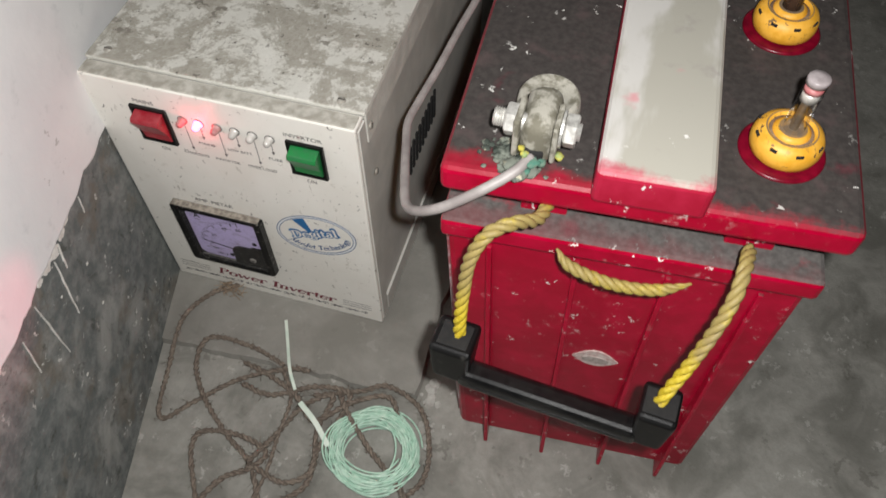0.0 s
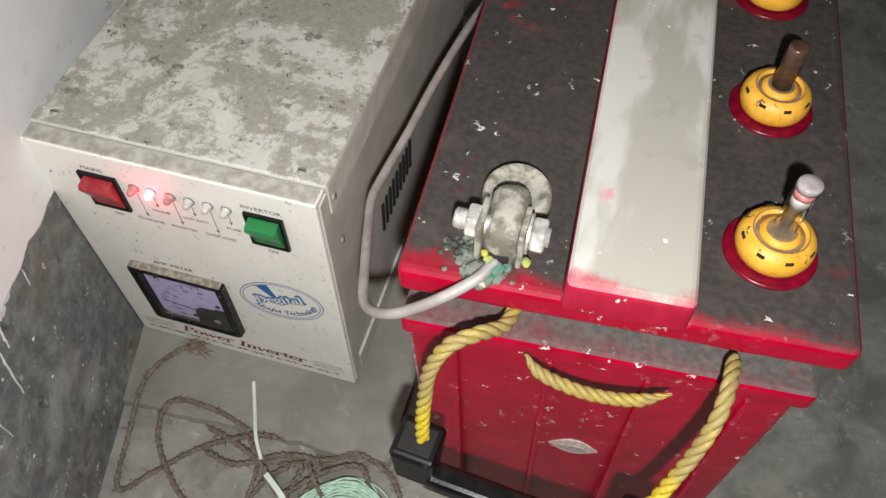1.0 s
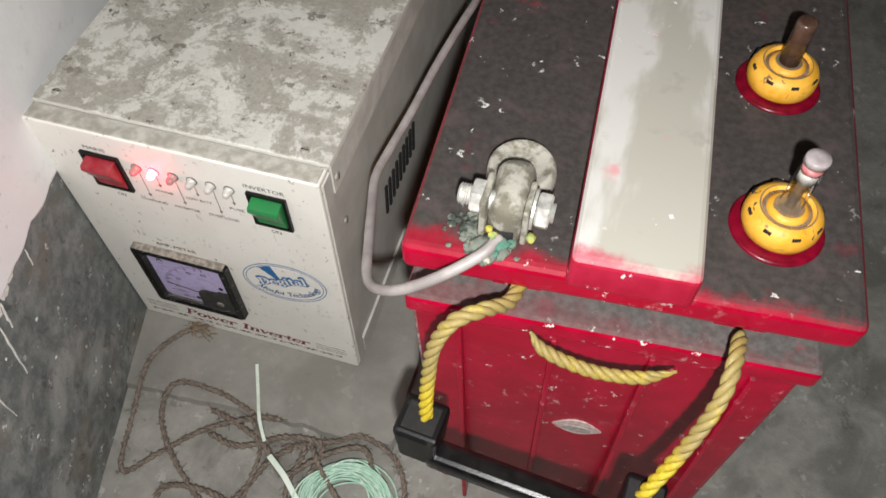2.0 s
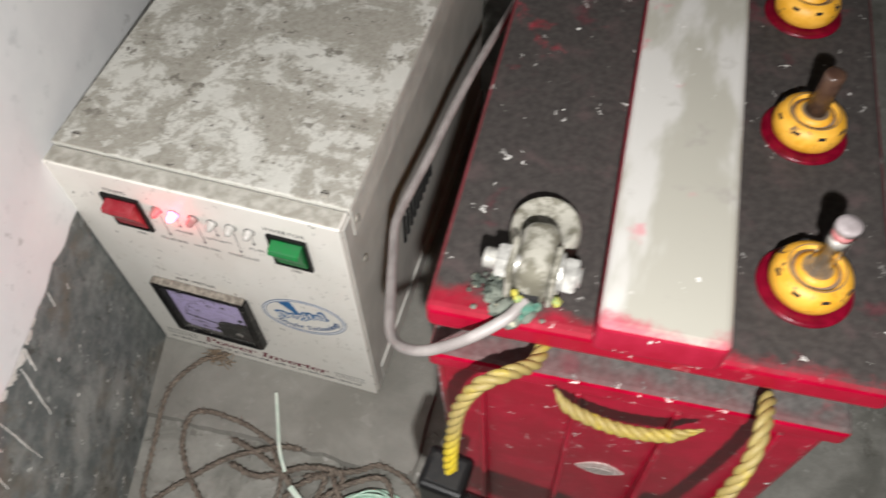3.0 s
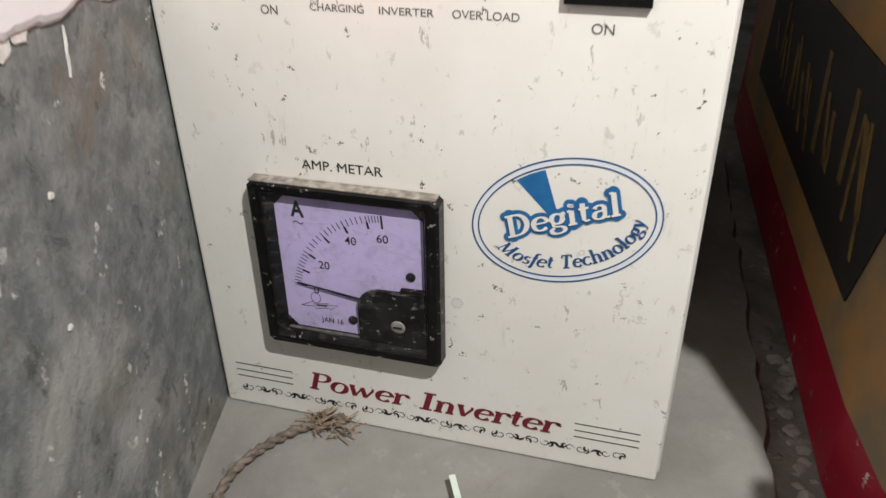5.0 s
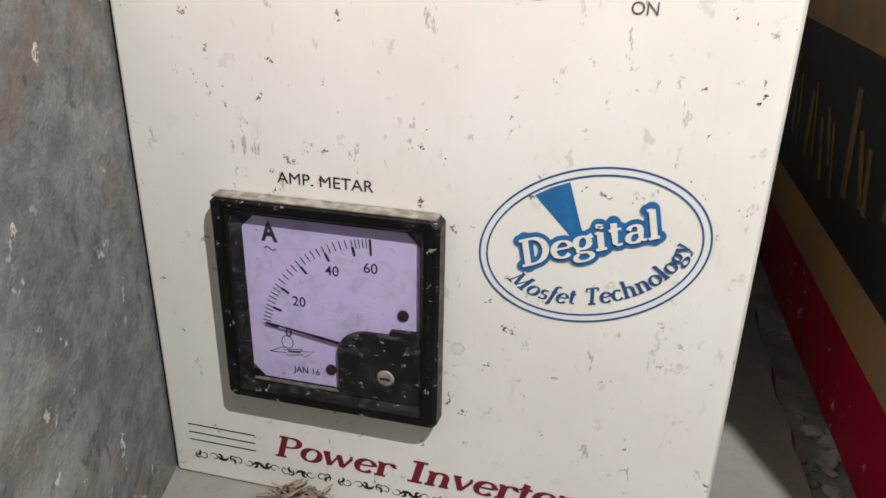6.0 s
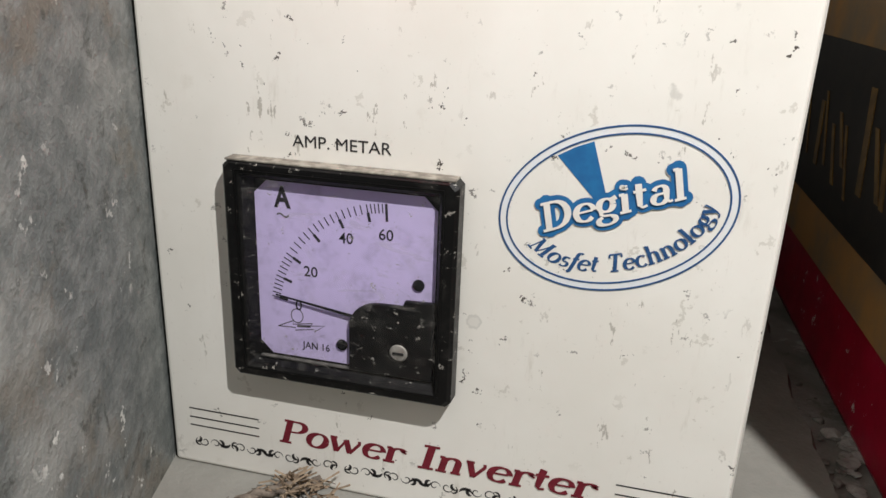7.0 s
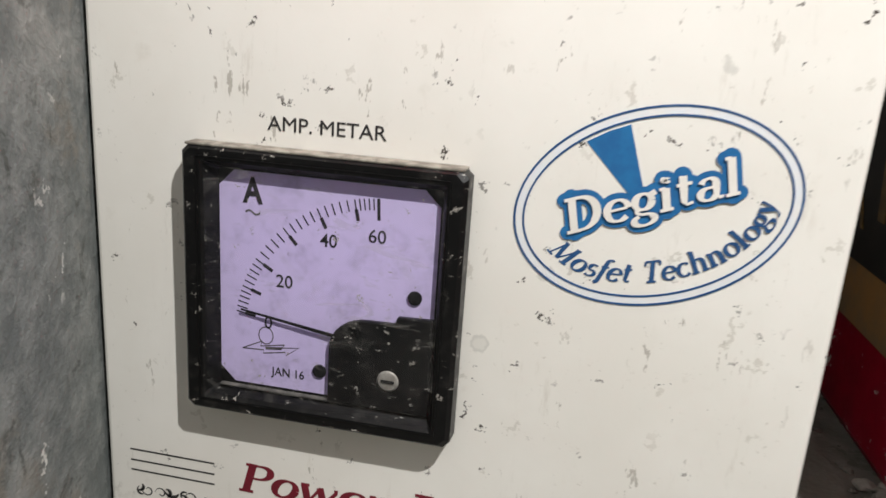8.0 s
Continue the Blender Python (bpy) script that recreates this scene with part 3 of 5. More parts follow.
def upper_wall():
    """White plaster coat, a little proud, with a ragged lower edge."""
    bm = bmesh.new()
    us = [-3.15] + [-0.5 + 0.0025 * i for i in range(281)] + [1.05]
    rows = []
    for u in us:
        rag = 0.0022 * noise.noise((u * 55, 0, 5)) + 0.0012 * noise.noise((u * 190, 0, 6))
        chip = 0.006 * max(0.0, noise.noise((u * 30, 2.0, 7))) ** 1.5
        z = 0.1890 - 0.045 * max(-0.5, min(u, 0.3)) + rag + chip
        rows.append([bm.verts.new(onwall(u, *p)) for p in ((-0.0005, z - 0.001), (0.0014, z + 0.0004), (0.0022, z + 0.0022), (0.0022, 0.30), (0.0022, 2.7), (-0.15, 2.7), (-0.15, 0.2165))])
    for a, b in zip(rows, rows[1:]):
        for k in range(7):
            bm.faces.new((a[k], a[(k + 1) % 7], b[(k + 1) % 7], b[k]))
    bm.faces.new(rows[0])
    bm.faces.new(rows[-1])
    return bm


tagged(part("wall_west_upper", upper_wall(), M_WHITE, None, "whitewashed plaster wall with a chipped lower edge"), kind="structure", category="wall")


def wall_mark(outline, depth=0.0007):
    bm = bmesh.new()
    f = bm.faces.new([bm.verts.new(onwall(u, 0.0002, z)) for u, z in outline])
    r = bmesh.ops.extrude_face_region(bm, geom=[f])
    bmesh.ops.translate(bm, vec=WN * depth, verts=[v for v in r["geom"] if isinstance(v, bmesh.types.BMVert)])
    return bm


marks = empty("plaster_chips", onwall(-0.1, 0, 0.18), "bare white plaster chips and scratches on the grey wall", "wall marks")
marks["kind"] = "structure"


def scratch(u0, z0, u1, z1, w):
    n = 9
    L, R = [], []
    for i in range(n):
        t = i / (n - 1)
        ww = w * math.sin(math.pi * (0.08 + 0.84 * t)) * rnd.uniform(0.6, 1.1)
        u, z = u0 + (u1 - u0) * t + rnd.uniform(-1, 1) * w * 0.35, z0 + (z1 - z0) * t
        L.append((u - ww / 2, z))
        R.append((u + ww / 2, z))
    part("scratch", wall_mark(L + R[::-1]), M_CHIP, marks)


scratch(-0.1474, 0.1902, -0.1503, 0.1350, 0.0010)
scratch(-0.1134, 0.1876, -0.1236, 0.1405, 0.0013)
scratch(-0.1024, 0.1914, -0.1076, 0.1720, 0.0018)
scratch(-0.1705, 0.1884, -0.1761, 0.1592, 0.0008)
scratch(-0.0623, 0.1891, -0.0652, 0.1754, 0.0008)
for u, z, r in ((-0.1091, 0.1909, 0.0075), (-0.0956, 0.1918, 0.006), (-0.1212, 0.1927, 0.006), (-0.0846, 0.1925, 0.004), (-0.1327, 0.1938, 0.004), (-0.0910, 0.1510, 0.0016), (-0.1003, 0.1144, 0.0013), (-0.1517, 0.1044, 0.0014), (-0.1263, 0.1662, 0.0011)):
    n = 13
    ring = [(u + r * rnd.uniform(0.55, 1.15) * math.cos(2 * math.pi * k / n), z + 0.75 * r * rnd.uniform(0.5, 1.1) * math.sin(2 * math.pi * k / n)) for k in range(n)]
    part("chip", wall_mark(ring, 0.0005), M_CHIP, marks)

# unseen walls and ceiling added to close the room, dark to limit bounce
for name, b in (("wall_north", (-0.42, 2.4, 0.95, 1.1, -0.01, 2.7)), ("wall_south", (0.60, 2.4, -3.1, -2.9, -0.01, 2.7)), ("wall_east", (2.2, 2.4, -2.9, 0.95, -0.01, 2.7))):
    tagged(part(name, box(*b), M_ROOM, None, "unseen closing wall of the room, dark grey to cut bounced light"), kind="structure", category="wall")
tagged(part("ceiling", box(-0.65, 2.4, -3.1, 1.1, 2.7, 2.85), M_ROOM, None, "unseen closing ceiling, dark grey to cut bounced light"), kind="structure", category="ceiling")

# serif print for the panel, drawn with a broad pen: (points, weight) strokes on a capital height of 1
def arc(cx, cy, rx, ry, a0, a1, n=16):
    return [(cx + rx * math.cos(radians(a0 + (a1 - a0) * i / n)), cy + ry * math.sin(radians(a0 + (a1 - a0) * i / n))) for i in range(n + 1)]


def bar(x0, x1, y):
    return ([(x0, y), (x1, y)], 1.3)


SERIF = {
    "P": (0.78, [([(0.2, 0), (0.2, 1)], 1), ([(0.2, 0.965)] + arc(0.42, 0.735, 0.25, 0.23, 90, -90) + [(0.2, 0.505)], 1), bar(0.03, 0.38, 0.03), bar(0.03, 0.3, 0.97)]),
    "o": (0.66, [(arc(0.33, 0.33, 0.25, 0.30, 0, 360, 24), 1)]),
    "w": (0.98, [([(0.08, 0.63), (0.28, 0.04)], 1), ([(0.28, 0.04), (0.48, 0.6)], 0.4), ([(0.46, 0.6), (0.66, 0.04)], 1), ([(0.66, 0.04), (0.86, 0.5), (0.84, 0.62)], 0.5), bar(0, 0.2, 0.64)]),
    "e": (0.62, [([(0.1, 0.36), (0.54, 0.36)], 1), (arc(0.33, 0.33, 0.25, 0.30, 5, 318, 22), 1)]),
    "r": (0.55, [([(0.17, 0), (0.17, 0.64)], 1), ([(0.17, 0.4)] + arc(0.38, 0.44, 0.19, 0.19, 165, 40), 0.8), (arc(0.5, 0.55, 0.03, 0.03, 0, 360, 8), 1), bar(0.02, 0.34, 0.03), bar(0.03, 0.17, 0.63)]),
    "I": (0.5, [([(0.24, 0), (0.24, 1)], 1.1), bar(0.03, 0.45, 0.03), bar(0.03, 0.45, 0.97)]),
    "n": (0.74, [([(0.17, 0), (0.17, 0.64)], 1), ([(0.17, 0.42)] + arc(0.37, 0.42, 0.19, 0.21, 170, 0) + [(0.56, 0.0)], 1), bar(0.02, 0.31, 0.03), bar(0.43, 0.7, 0.03), bar(0.03, 0.17, 0.63)]),
    "v": (0.62, [([(0.1, 0.63), (0.3, 0.03)], 1), ([(0.3, 0.03), (0.52, 0.5), (0.5, 0.62)], 0.5), bar(0.0, 0.22, 0.64)]),
    "t": (0.44, [([(0.19, 0.86), (0.19, 0.14), (0.25, 0.05), (0.38, 0.08)], 1), bar(0.04, 0.38, 0.62)]),
    "D": (0.9, [([(0.2, 0), (0.2, 1)], 1), ([(0.2, 0.965)] + arc(0.38, 0.5, 0.38, 0.465, 90, -90, 20) + [(0.2, 0.035)], 1.1), bar(0.03, 0.36, 0.03), bar(0.03, 0.36, 0.97)]),
    "g": (0.62, [(arc(0.29, 0.41, 0.19, 0.22, 0, 360, 20), 1), ([(0.16, 0.22), (0.13, 0.12), (0.24, 0.06), (0.42, 0.04)], 1), (arc(0.29, -0.11, 0.23, 0.15, 60, -240, 20), 1), ([(0.44, 0.56), (0.58, 0.62)], 1.6)]),
    "i": (0.38, [([(0.18, 0), (0.18, 0.64)], 1), bar(0.03, 0.33, 0.03), bar(0.04, 0.18, 0.63), (arc(0.18, 0.86, 0.035, 0.04, 0, 360, 10), 1)]),
    "a": (0.62, [([(0.45, 0.46), (0.45, 0.12), (0.52, 0.04), (0.6, 0.06)], 1), (arc(0.29, 0.45, 0.16, 0.17, 165, 0), 0.9), ([(0.45, 0.36)] + arc(0.27, 0.19, 0.17, 0.17, 80, 330), 0.95)]),
    "l": (0.38, [([(0.18, 0), (0.18, 1.04)], 1), bar(0.03, 0.33, 0.03), bar(0.04, 0.18, 1.03)]),
    "M": (1.1, [([(0.17, 0), (0.17, 1)], 0.35), ([(0.17, 1), (0.52, 0.06)], 1), ([(0.52, 0.06), (0.87, 1)], 0.35), ([(0.87, 1), (0.87, 0)], 1), bar(0.03, 0.32, 0.03), bar(0.71, 1.03, 0.03), bar(0.03, 0.2, 0.97), bar(0.85, 1.03, 0.97)]),
    "s": (0.5, [(arc(0.25, 0.47, 0.15, 0.15, 35, 250) + arc(0.25, 0.18, 0.18, 0.15, 70, -145), 0.9)]),
    "f": (0.42, [([(0.1, -0.22), (0.19, -0.12), (0.2, 0.8)] + arc(0.34, 0.82, 0.14, 0.18, 170, 40), 1), bar(0.04, 0.38, 0.62)]),
    "T": (0.8, [([(0.4, 0), (0.4, 1)], 1), bar(0.06, 0.74, 0.965), ([(0.07, 0.97), (0.06, 0.78)], 0.5), ([(0.73, 0.97), (0.74, 0.78)], 0.5), bar(0.22, 0.58, 0.03)]),
    "c": (0.58, [(arc(0.33, 0.33, 0.25, 0.30, 45, 318, 20), 1)]),
    "h": (0.74, [([(0.17, 0), (0.17, 1.04)], 1), ([(0.17, 0.42)] + arc(0.37, 0.42, 0.19, 0.21, 170, 0) + [(0.56, 0.0)], 1), bar(0.02, 0.31, 0.03), bar(0.43, 0.7, 0.03), bar(0.03, 0.17, 1.03)]),
    "y": (0.6, [([(0.1, 0.63), (0.3, 0.06)], 1), ([(0.52, 0.63), (0.3, 0.02), (0.2, -0.2), (0.06, -0.22)], 0.5), bar(0.0, 0.22, 0.64), bar(0.42, 0.6, 0.64)]),
    " ": (0.42, []),
}


def blot(points, pen, y, n, bm):
    """A round-edged printed line; every piece lies a hair above the last."""
    for i, (x, z) in enumerate(points):
        r = pen(i / (len(points) - 1)) / 2
        n += 1
        bm.faces.new([bm.verts.new((x + r * math.cos(k * 0.5236), y - 0.0000004 * n, z + r * math.sin(k * 0.5236))) for k in range(12)])
        if i + 1 < len(points):
            x2, z2 = points[i + 1]
            r2 = pen((i + 1) / (len(points) - 1)) / 2
            L = math.hypot(x2 - x, z2 - z) or 1
            ox, oz = -(z2 - z) / L, (x2 - x) / L
            n += 1
            bm.faces.new([bm.verts.new((a, y - 0.0000004 * n, b)) for a, b in ((x + ox * r, z + oz * r), (x - ox * r, z - oz * r), (x2 - ox * r2, z2 - oz * r2), (x2 + ox * r2, z2 + oz * r2))])
    return n


def serif_print(text, place, height, width, slant, thick, thin, grow, y, mat, label=""):
    """Prints a word; place(u, v) turns lengths along and above the baseline into panel x and z."""
    total = sum(SERIF[c][0] for c in text)
    k = width / total
    bm, pen_x, n = bmesh.new(), 0.0, 0
    for c in text:
        adv, strokes = SERIF[c]
        for pts, weight in strokes:
            uv = [((pen_x + px) * k + slant * py * height, py * height) for px, py in pts]
            dense = []
            for a, b in zip(uv, uv[1:]):
                m = max(1, int(math.hypot(b[0] - a[0], b[1] - a[1]) / (0.35 * height)))
                dense += [(a[0] + (b[0] - a[0]) * i / m, a[1] + (b[1] - a[1]) * i / m) for i in range(m)]
            dense.append(uv[-1])
            def pen(t, d=dense, w=weight):
                i = min(int(t * (len(d) - 1)), len(d) - 2)
                dx, dz = d[i + 1][0] - d[i][0] - slant * (d[i + 1][1] - d[i][1]), d[i + 1][1] - d[i][1]
                rise = abs(dz) / (math.hypot(dx, dz) or 1)
                return height * (max(thin, (thin + (thick - thin) * rise ** 1.5) * w) + grow)
            if grow:
                n = blot([place(u, v) for u, v in dense], pen, y, n, bm)
            else:
                stroke([place(u, v) for u, v in dense], pen, y - 0.000006 * n, bm)
                n += 1
        pen_x += adv
    return part("lettering", bm, mat, inv, label)


def straight(x, z, turn=0.0):
    c, s_ = math.cos(radians(turn)), math.sin(radians(turn))
    return lambda u, v: (x + u * c - v * s_, z + u * s_ + v * c)



# ---- power inverter ----
W, H, D = 0.1945, 0.2419, 0.34
inv = empty("power_inverter", (W / 2, D / 2, 0), "cream painted sheet-metal power inverter with a dust-covered top", "inverter")
part("cabinet", box(0.001, W - 0.001, 0.004, D, 0.001, H - 0.003, 0.0012), M_SIDE, inv, "grey painted metal case")
part("front_panel", box(0, W, 0.0, 0.014, 0.0, H, 0.0014, None, 3), M_FRONT, inv, "cream front panel, speckled with dirt")
part("front_flange", box(0.0015, W - 0.0015, 0.0012, 0.0125, H - 0.0006, H + 0.0008, 0.0005), M_EDGE, inv, "dusty folded top edge")


def cover():
    bm = box(-0.0012, W + 0.0012, 0.0145, D + 0.001, H - 0.0015, H + 0.0022, 0.001)
    box(W - 0.0005, W + 0.0014, 0.0155, D + 0.001, H - 0.026, H - 0.0004, 0.0004, bm=bm)
    return box(-0.0014, 0.0005, 0.0155, D + 0.001, H - 0.026, H - 0.0004, 0.0004, bm=bm)


part("top_cover", cover(), M_TOP, inv, "top sheet covered in brown-grey dust")
part("base_flange", box(W - 0.001, W + 0.0012, 0.016, D, 0.001, 0.022, 0.0004), M_SIDE, inv)
part("side_flange", box(W - 0.001, W + 0.0010, 0.0035, 0.0145, 0.002, H - 0.004, 0.0004), M_SIDE, inv)


def screw(name, centre, axis, parent):
    s = -1 if axis == "Y" else 1
    bm = lathe([(0.0029, 0), (0.0029, 0.0005 * s), (0.0022, 0.0013 * s), (0.0010, 0.0016 * s)], centre, axis, 18)
    ob = part(name, bm, M_OLDSTEEL, parent, "tarnished screw", True)
    c = Vector(centre)
    if axis == "Z":
        part("slot", box(c.x - 0.0022, c.x + 0.0022, c.y - 0.0003, c.y + 0.0003, c.z + 0.0011, c.z + 0.0017), M_OPENING_SHADE, ob)
    else:
        part("slot", box(c.x + 0.0010, c.x + 0.0017, c.y - 0.0003, c.y + 0.0003, c.z - 0.0021, c.z + 0.0021), M_OPENING_SHADE, ob)


screw("screw", (0.178, 0.021, H + 0.0020), "Z", inv)
screw("screw", (0.012, 0.023, H + 0.0020), "Z", inv)
screw("screw", (W + 0.0013, 0.021, 0.227), "X", inv)
screw("screw", (W + 0.0010, 0.022, 0.180), "X", inv)
for k in range(9):
    y = 0.094 + 0.0086 * k
    # solid bars, painted black as the shade of open slots
    part("vent_slot", hexa([(W - 0.0012, y, 0.092), (W + 0.0006, y, 0.092), (W + 0.0006, y + 0.0034, 0.092), (W - 0.0012, y + 0.0034, 0.092), (W - 0.0012, y + 0.002, 0.122), (W + 0.0006, y + 0.002, 0.122), (W + 0.0006, y + 0.0054, 0.122), (W - 0.0012, y + 0.0054, 0.122)]), M_OPENING_SHADE, inv)


def rocker(x0, x1, z0, z1, mat, label):
    """Rocker switch: black frame with a well, and a rocker pressed at its lower half."""
    bm = bmesh.new()
    t = 0.0022
    box(x0, x1, -0.0022, 0.0005, z1 - t, z1, bm=bm)
    box(x0, x1, -0.0022, 0.0005, z0, z0 + t, bm=bm)
    box(x0, x0 + t, -0.0022, 0.0005, z0 + t, z1 - t, bm=bm)
    box(x1 - t, x1, -0.0022, 0.0005, z0 + t, z1 - t, bm=bm)
    sw = part("rocker_switch", bm, M_BLACKDUST, inv, label)
    part("switch_well", box(x0 + t * 0.8, x1 - t * 0.8, -0.0004, -0.0001, z0 + t * 0.8, z1 - t * 0.8), M_OPENING_SHADE, sw)
    a, b = x0 + t + 0.0007, x1 - t - 0.0007
    zm = z0 + (z1 - z0) * 0.50
    prof = [(-0.0008, z1 - t - 0.0012), (-0.0088, z1 - t - 0.0030), (-0.0100, z1 - t - 0.0060), (-0.0062, zm), (-0.0036, zm - 0.006), (-0.0024, z0 + t + 0.0012), (-0.0004, z0 + t + 0.0008)]
    bm = bmesh.new()
    L, R = [bm.verts.new((a, y, z)) for y, z in prof], [bm.verts.new((b, y, z)) for y, z in prof]
    for i in range(len(prof)):
        j = (i + 1) % len(prof)
        bm.faces.new((L[i], L[j], R[j], R[i]))
    bm.faces.new(L)
    bm.faces.new(R)
    bmesh.ops.recalc_face_normals(bm, faces=bm.faces)
    part("rocker", bevelled(bm, 0.0005, 2, 0.3), mat, sw)


rocker(0.0325, 0.0590, 0.1895, 0.2225, M_RED_SW, "red mains rocker switch in a black frame")
rocker(0.1447, 0.1705, 0.1885, 0.2205, M_GREEN_SW, "green rocker switch in a black frame")

LX = (0.0698, 0.0815, 0.0948, 0.1076, 0.1203, 0.1326)
for i, x in enumerate(LX):
    bm = lathe([(0.0033, 0.0), (0.0033, -0.0008), (0.0026, -0.001), (0.0026, -0.004), (0.0021, -0.0057), (0.001, -0.0066)], (x, 0, LED[2]), "Y", 20)
    led = part("indicator_light", bm, M_LEDON if i == 1 else M_LEDRED if i in (0, 2) else M_LEDGREY, inv, "lit red indicator" if i == 1 else "unlit indicator", True)
    part("ring", lathe([(0.0027, -0.0001), (0.0036, -0.0001), (0.0036, -0.0007), (0.0027, -0.0007)], (x, 0, LED[2]), "Y", 20), M_GREYINK, led)
    low = 0.1884 if i % 2 == 0 else 0.2018
    bm = stroke([(x, LED[2] - 0.0045), (x, low + 0.0015)], 0.0005, 0)
    part("arrow", bm, M_GREYINK, inv)
    part("arrow_head", flat_shape([(x - 0.0012, low + 0.002), (x + 0.0012, low + 0.002), (x, low - 0.0008)], 0), M_GREYINK, inv)

for text, x, z, w, h in (("MAINS", 0.0437, 0.2250, 0.0150, 0.0030), ("ON", 0.0460, 0.1800, 0.0062, 0.0030), ("INVERTOR", 0.1570, 0.2235, 0.0265, 0.0032), ("ON", 0.1568, 0.1796, 0.0068, 0.0032),
                         ("MAINS", 0.0820, 0.1953, 0.0118, 0.0024), ("CHARGING", 0.0705, 0.1820, 0.0190, 0.0024), ("INVERTER", 0.0945, 0.1820, 0.0185, 0.0024), ("LOW BATT.", 0.1070, 0.1953, 0.0185, 0.0024), ("OVER LOAD", 0.1205, 0.1820, 0.0215, 0.0026), ("FUSE", 0.1330, 0.1953, 0.0100, 0.0024)):
    lettering(text, x, z, 0, w, h, M_GREYINK, inv)
lettering("AMP. METAR", 0.0674, 0.1240, 0, 0.0318, 0.0036, M_INK, inv)
serif_print("Power Inverter", straight(0.0425, 0.0163), 0.0094, 0.1105, 0.26, 0.255, 0.07, 0.0, 0, M_MAROON, "maroon serif lettering")
for x0, x1 in ((0.0075, 0.0350), (0.1600, 0.1860)):
    for z in (0.0236, 0.0200, 0.0166):
        part("printed_line", stroke([(x0, z), (x1, z)], 0.0005, 0), M_INK, inv)


def scroll(bm, x, flip, s):
    """A small printed leaf scroll."""
    def curl(cx, cz, r0, r1, a0, a1, w):
        pts = []
        for i in range(15):
            t = i / 14
            a, r = radians(a0 + (a1 - a0) * t), r0 + (r1 - r0) * t
            pts.append((x + s * (cx + r * math.cos(a)), 0.0102 + flip * (cz + r * math.sin(a))))
        stroke(pts, lambda t: w * 0.6 * (0.25 + math.sin(math.pi * t)), 0, bm)
    curl(-0.0022, 0.0000, 0.0022, 0.0006, 200, -150, 0.00055)
    curl(0.0022, 0.0002, 0.0020, 0.0005, 180, 520, 0.00055)
    curl(0.0062, -0.0018, 0.0030, 0.0022, 160, 30, 0.0016)
    curl(0.0040, -0.0004, 0.0016, 0.0010, 80, -100, 0.0015)
    curl(-0.0048, -0.0012, 0.0018, 0.0008, 120, -40, 0.0014)
    curl(-0.0042, 0.0006, 0.0018, 0.0010, 240, 60, 0.0009)


bm = bmesh.new()
for k in range(12):
    scroll(bm, 0.0150 + 0.0146 * k, 1 if k % 2 else -1, 1 if k % 4 < 2 else -1)
part("scroll_border", bm, M_INK, inv, "printed border of small black leaf scrolls")["kind"] = "stuff"

# oval emblem printed on the panel
OX, OZ, OT = 0.1496, 0.1141, radians(17)


def oval(a, ra=0.0337, rb=0.0240):
    u, w = ra * math.cos(a), rb * math.sin(a)
    return OX + u * math.cos(OT) - w * math.sin(OT), OZ + u * math.sin(OT) + w * math.cos(OT)


def oval_ring(s0, s1, y, mat, depth):
    bm = bmesh.new()
    n = 72
    rows = []
    for i in range(n):
        a = 2 * math.pi * i / n
        p, q = oval(a, 0.0337 - s0, 0.0240 - s0), oval(a, 0.0337 - s1, 0.0240 - s1)
        rows.append([bm.verts.new(v) for v in ((p[0], y, p[1]), (q[0], y, q[1]), (q[0], y - depth, q[1]), (p[0], y - depth, p[1]))])
    for i in range(n):
        a, b = rows[i], rows[(i + 1) % n]
        for k in range(4):
            bm.faces.new((a[k], a[(k + 1) % 4], b[(k + 1) % 4], b[k]))
    part("oval_ring", bm, mat, inv)


oval_ring(0.0001, 0.0026, 0, M_PALEBLUE, 0.0001)
oval_ring(0.0, 0.00055, 0, M_NAVY, 0.0002)
oval_ring(0.0022, 0.0027, 0, M_NAVY, 0.0002)
part("wedge", flat_shape([(0.1323, 0.1285), (0.1370, 0.1313), (0.1420, 0.1334), (0.1470, 0.1178), (0.1444, 0.1160)], 0, 0.00012), M_BLUE, inv, "blue printed wedge")
serif_print("Degital", straight(0.1300, 0.1056, 20.5), 0.0084, 0.0415, 0.16, 0.22, 0.10, 0.30, -0.0003, M_BLUE, "blue outline of the lettering")
serif_print("Degital", straight(0.1300, 0.1056, 20.5), 0.0084, 0.0415, 0.16, 0.22, 0.07, 0.0, -0.0007, M_CREAMINK, "cream serif lettering")


def arc_table(ra, rb, a0, a1, n=200):
    """Even steps of length along the oval's inside."""
    angles = [a0 + (a1 - a0) * i / n for i in range(n + 1)]
    run = [0.0]
    for p_, q_ in zip(angles, angles[1:]):
        (x, z), (x2, z2) = oval(p_, ra, rb), oval(q_, ra, rb)
        run.append(run[-1] + math.hypot(x2 - x, z2 - z))
    return angles, run


def curved_print(text):
    angles, run = arc_table(0.0280, 0.0181, radians(197), radians(349))
    def place(u, v):
        a = float(np.interp(u, run, angles))
        return oval(a, 0.0280 - v * 0.95, 0.0181 - v)
    serif_print(text, place, 0.0054, run[-1], 0.16, 0.20, 0.07, 0.0, 0, M_NAVY, "navy serif lettering")


curved_print("Mosfet Technology")


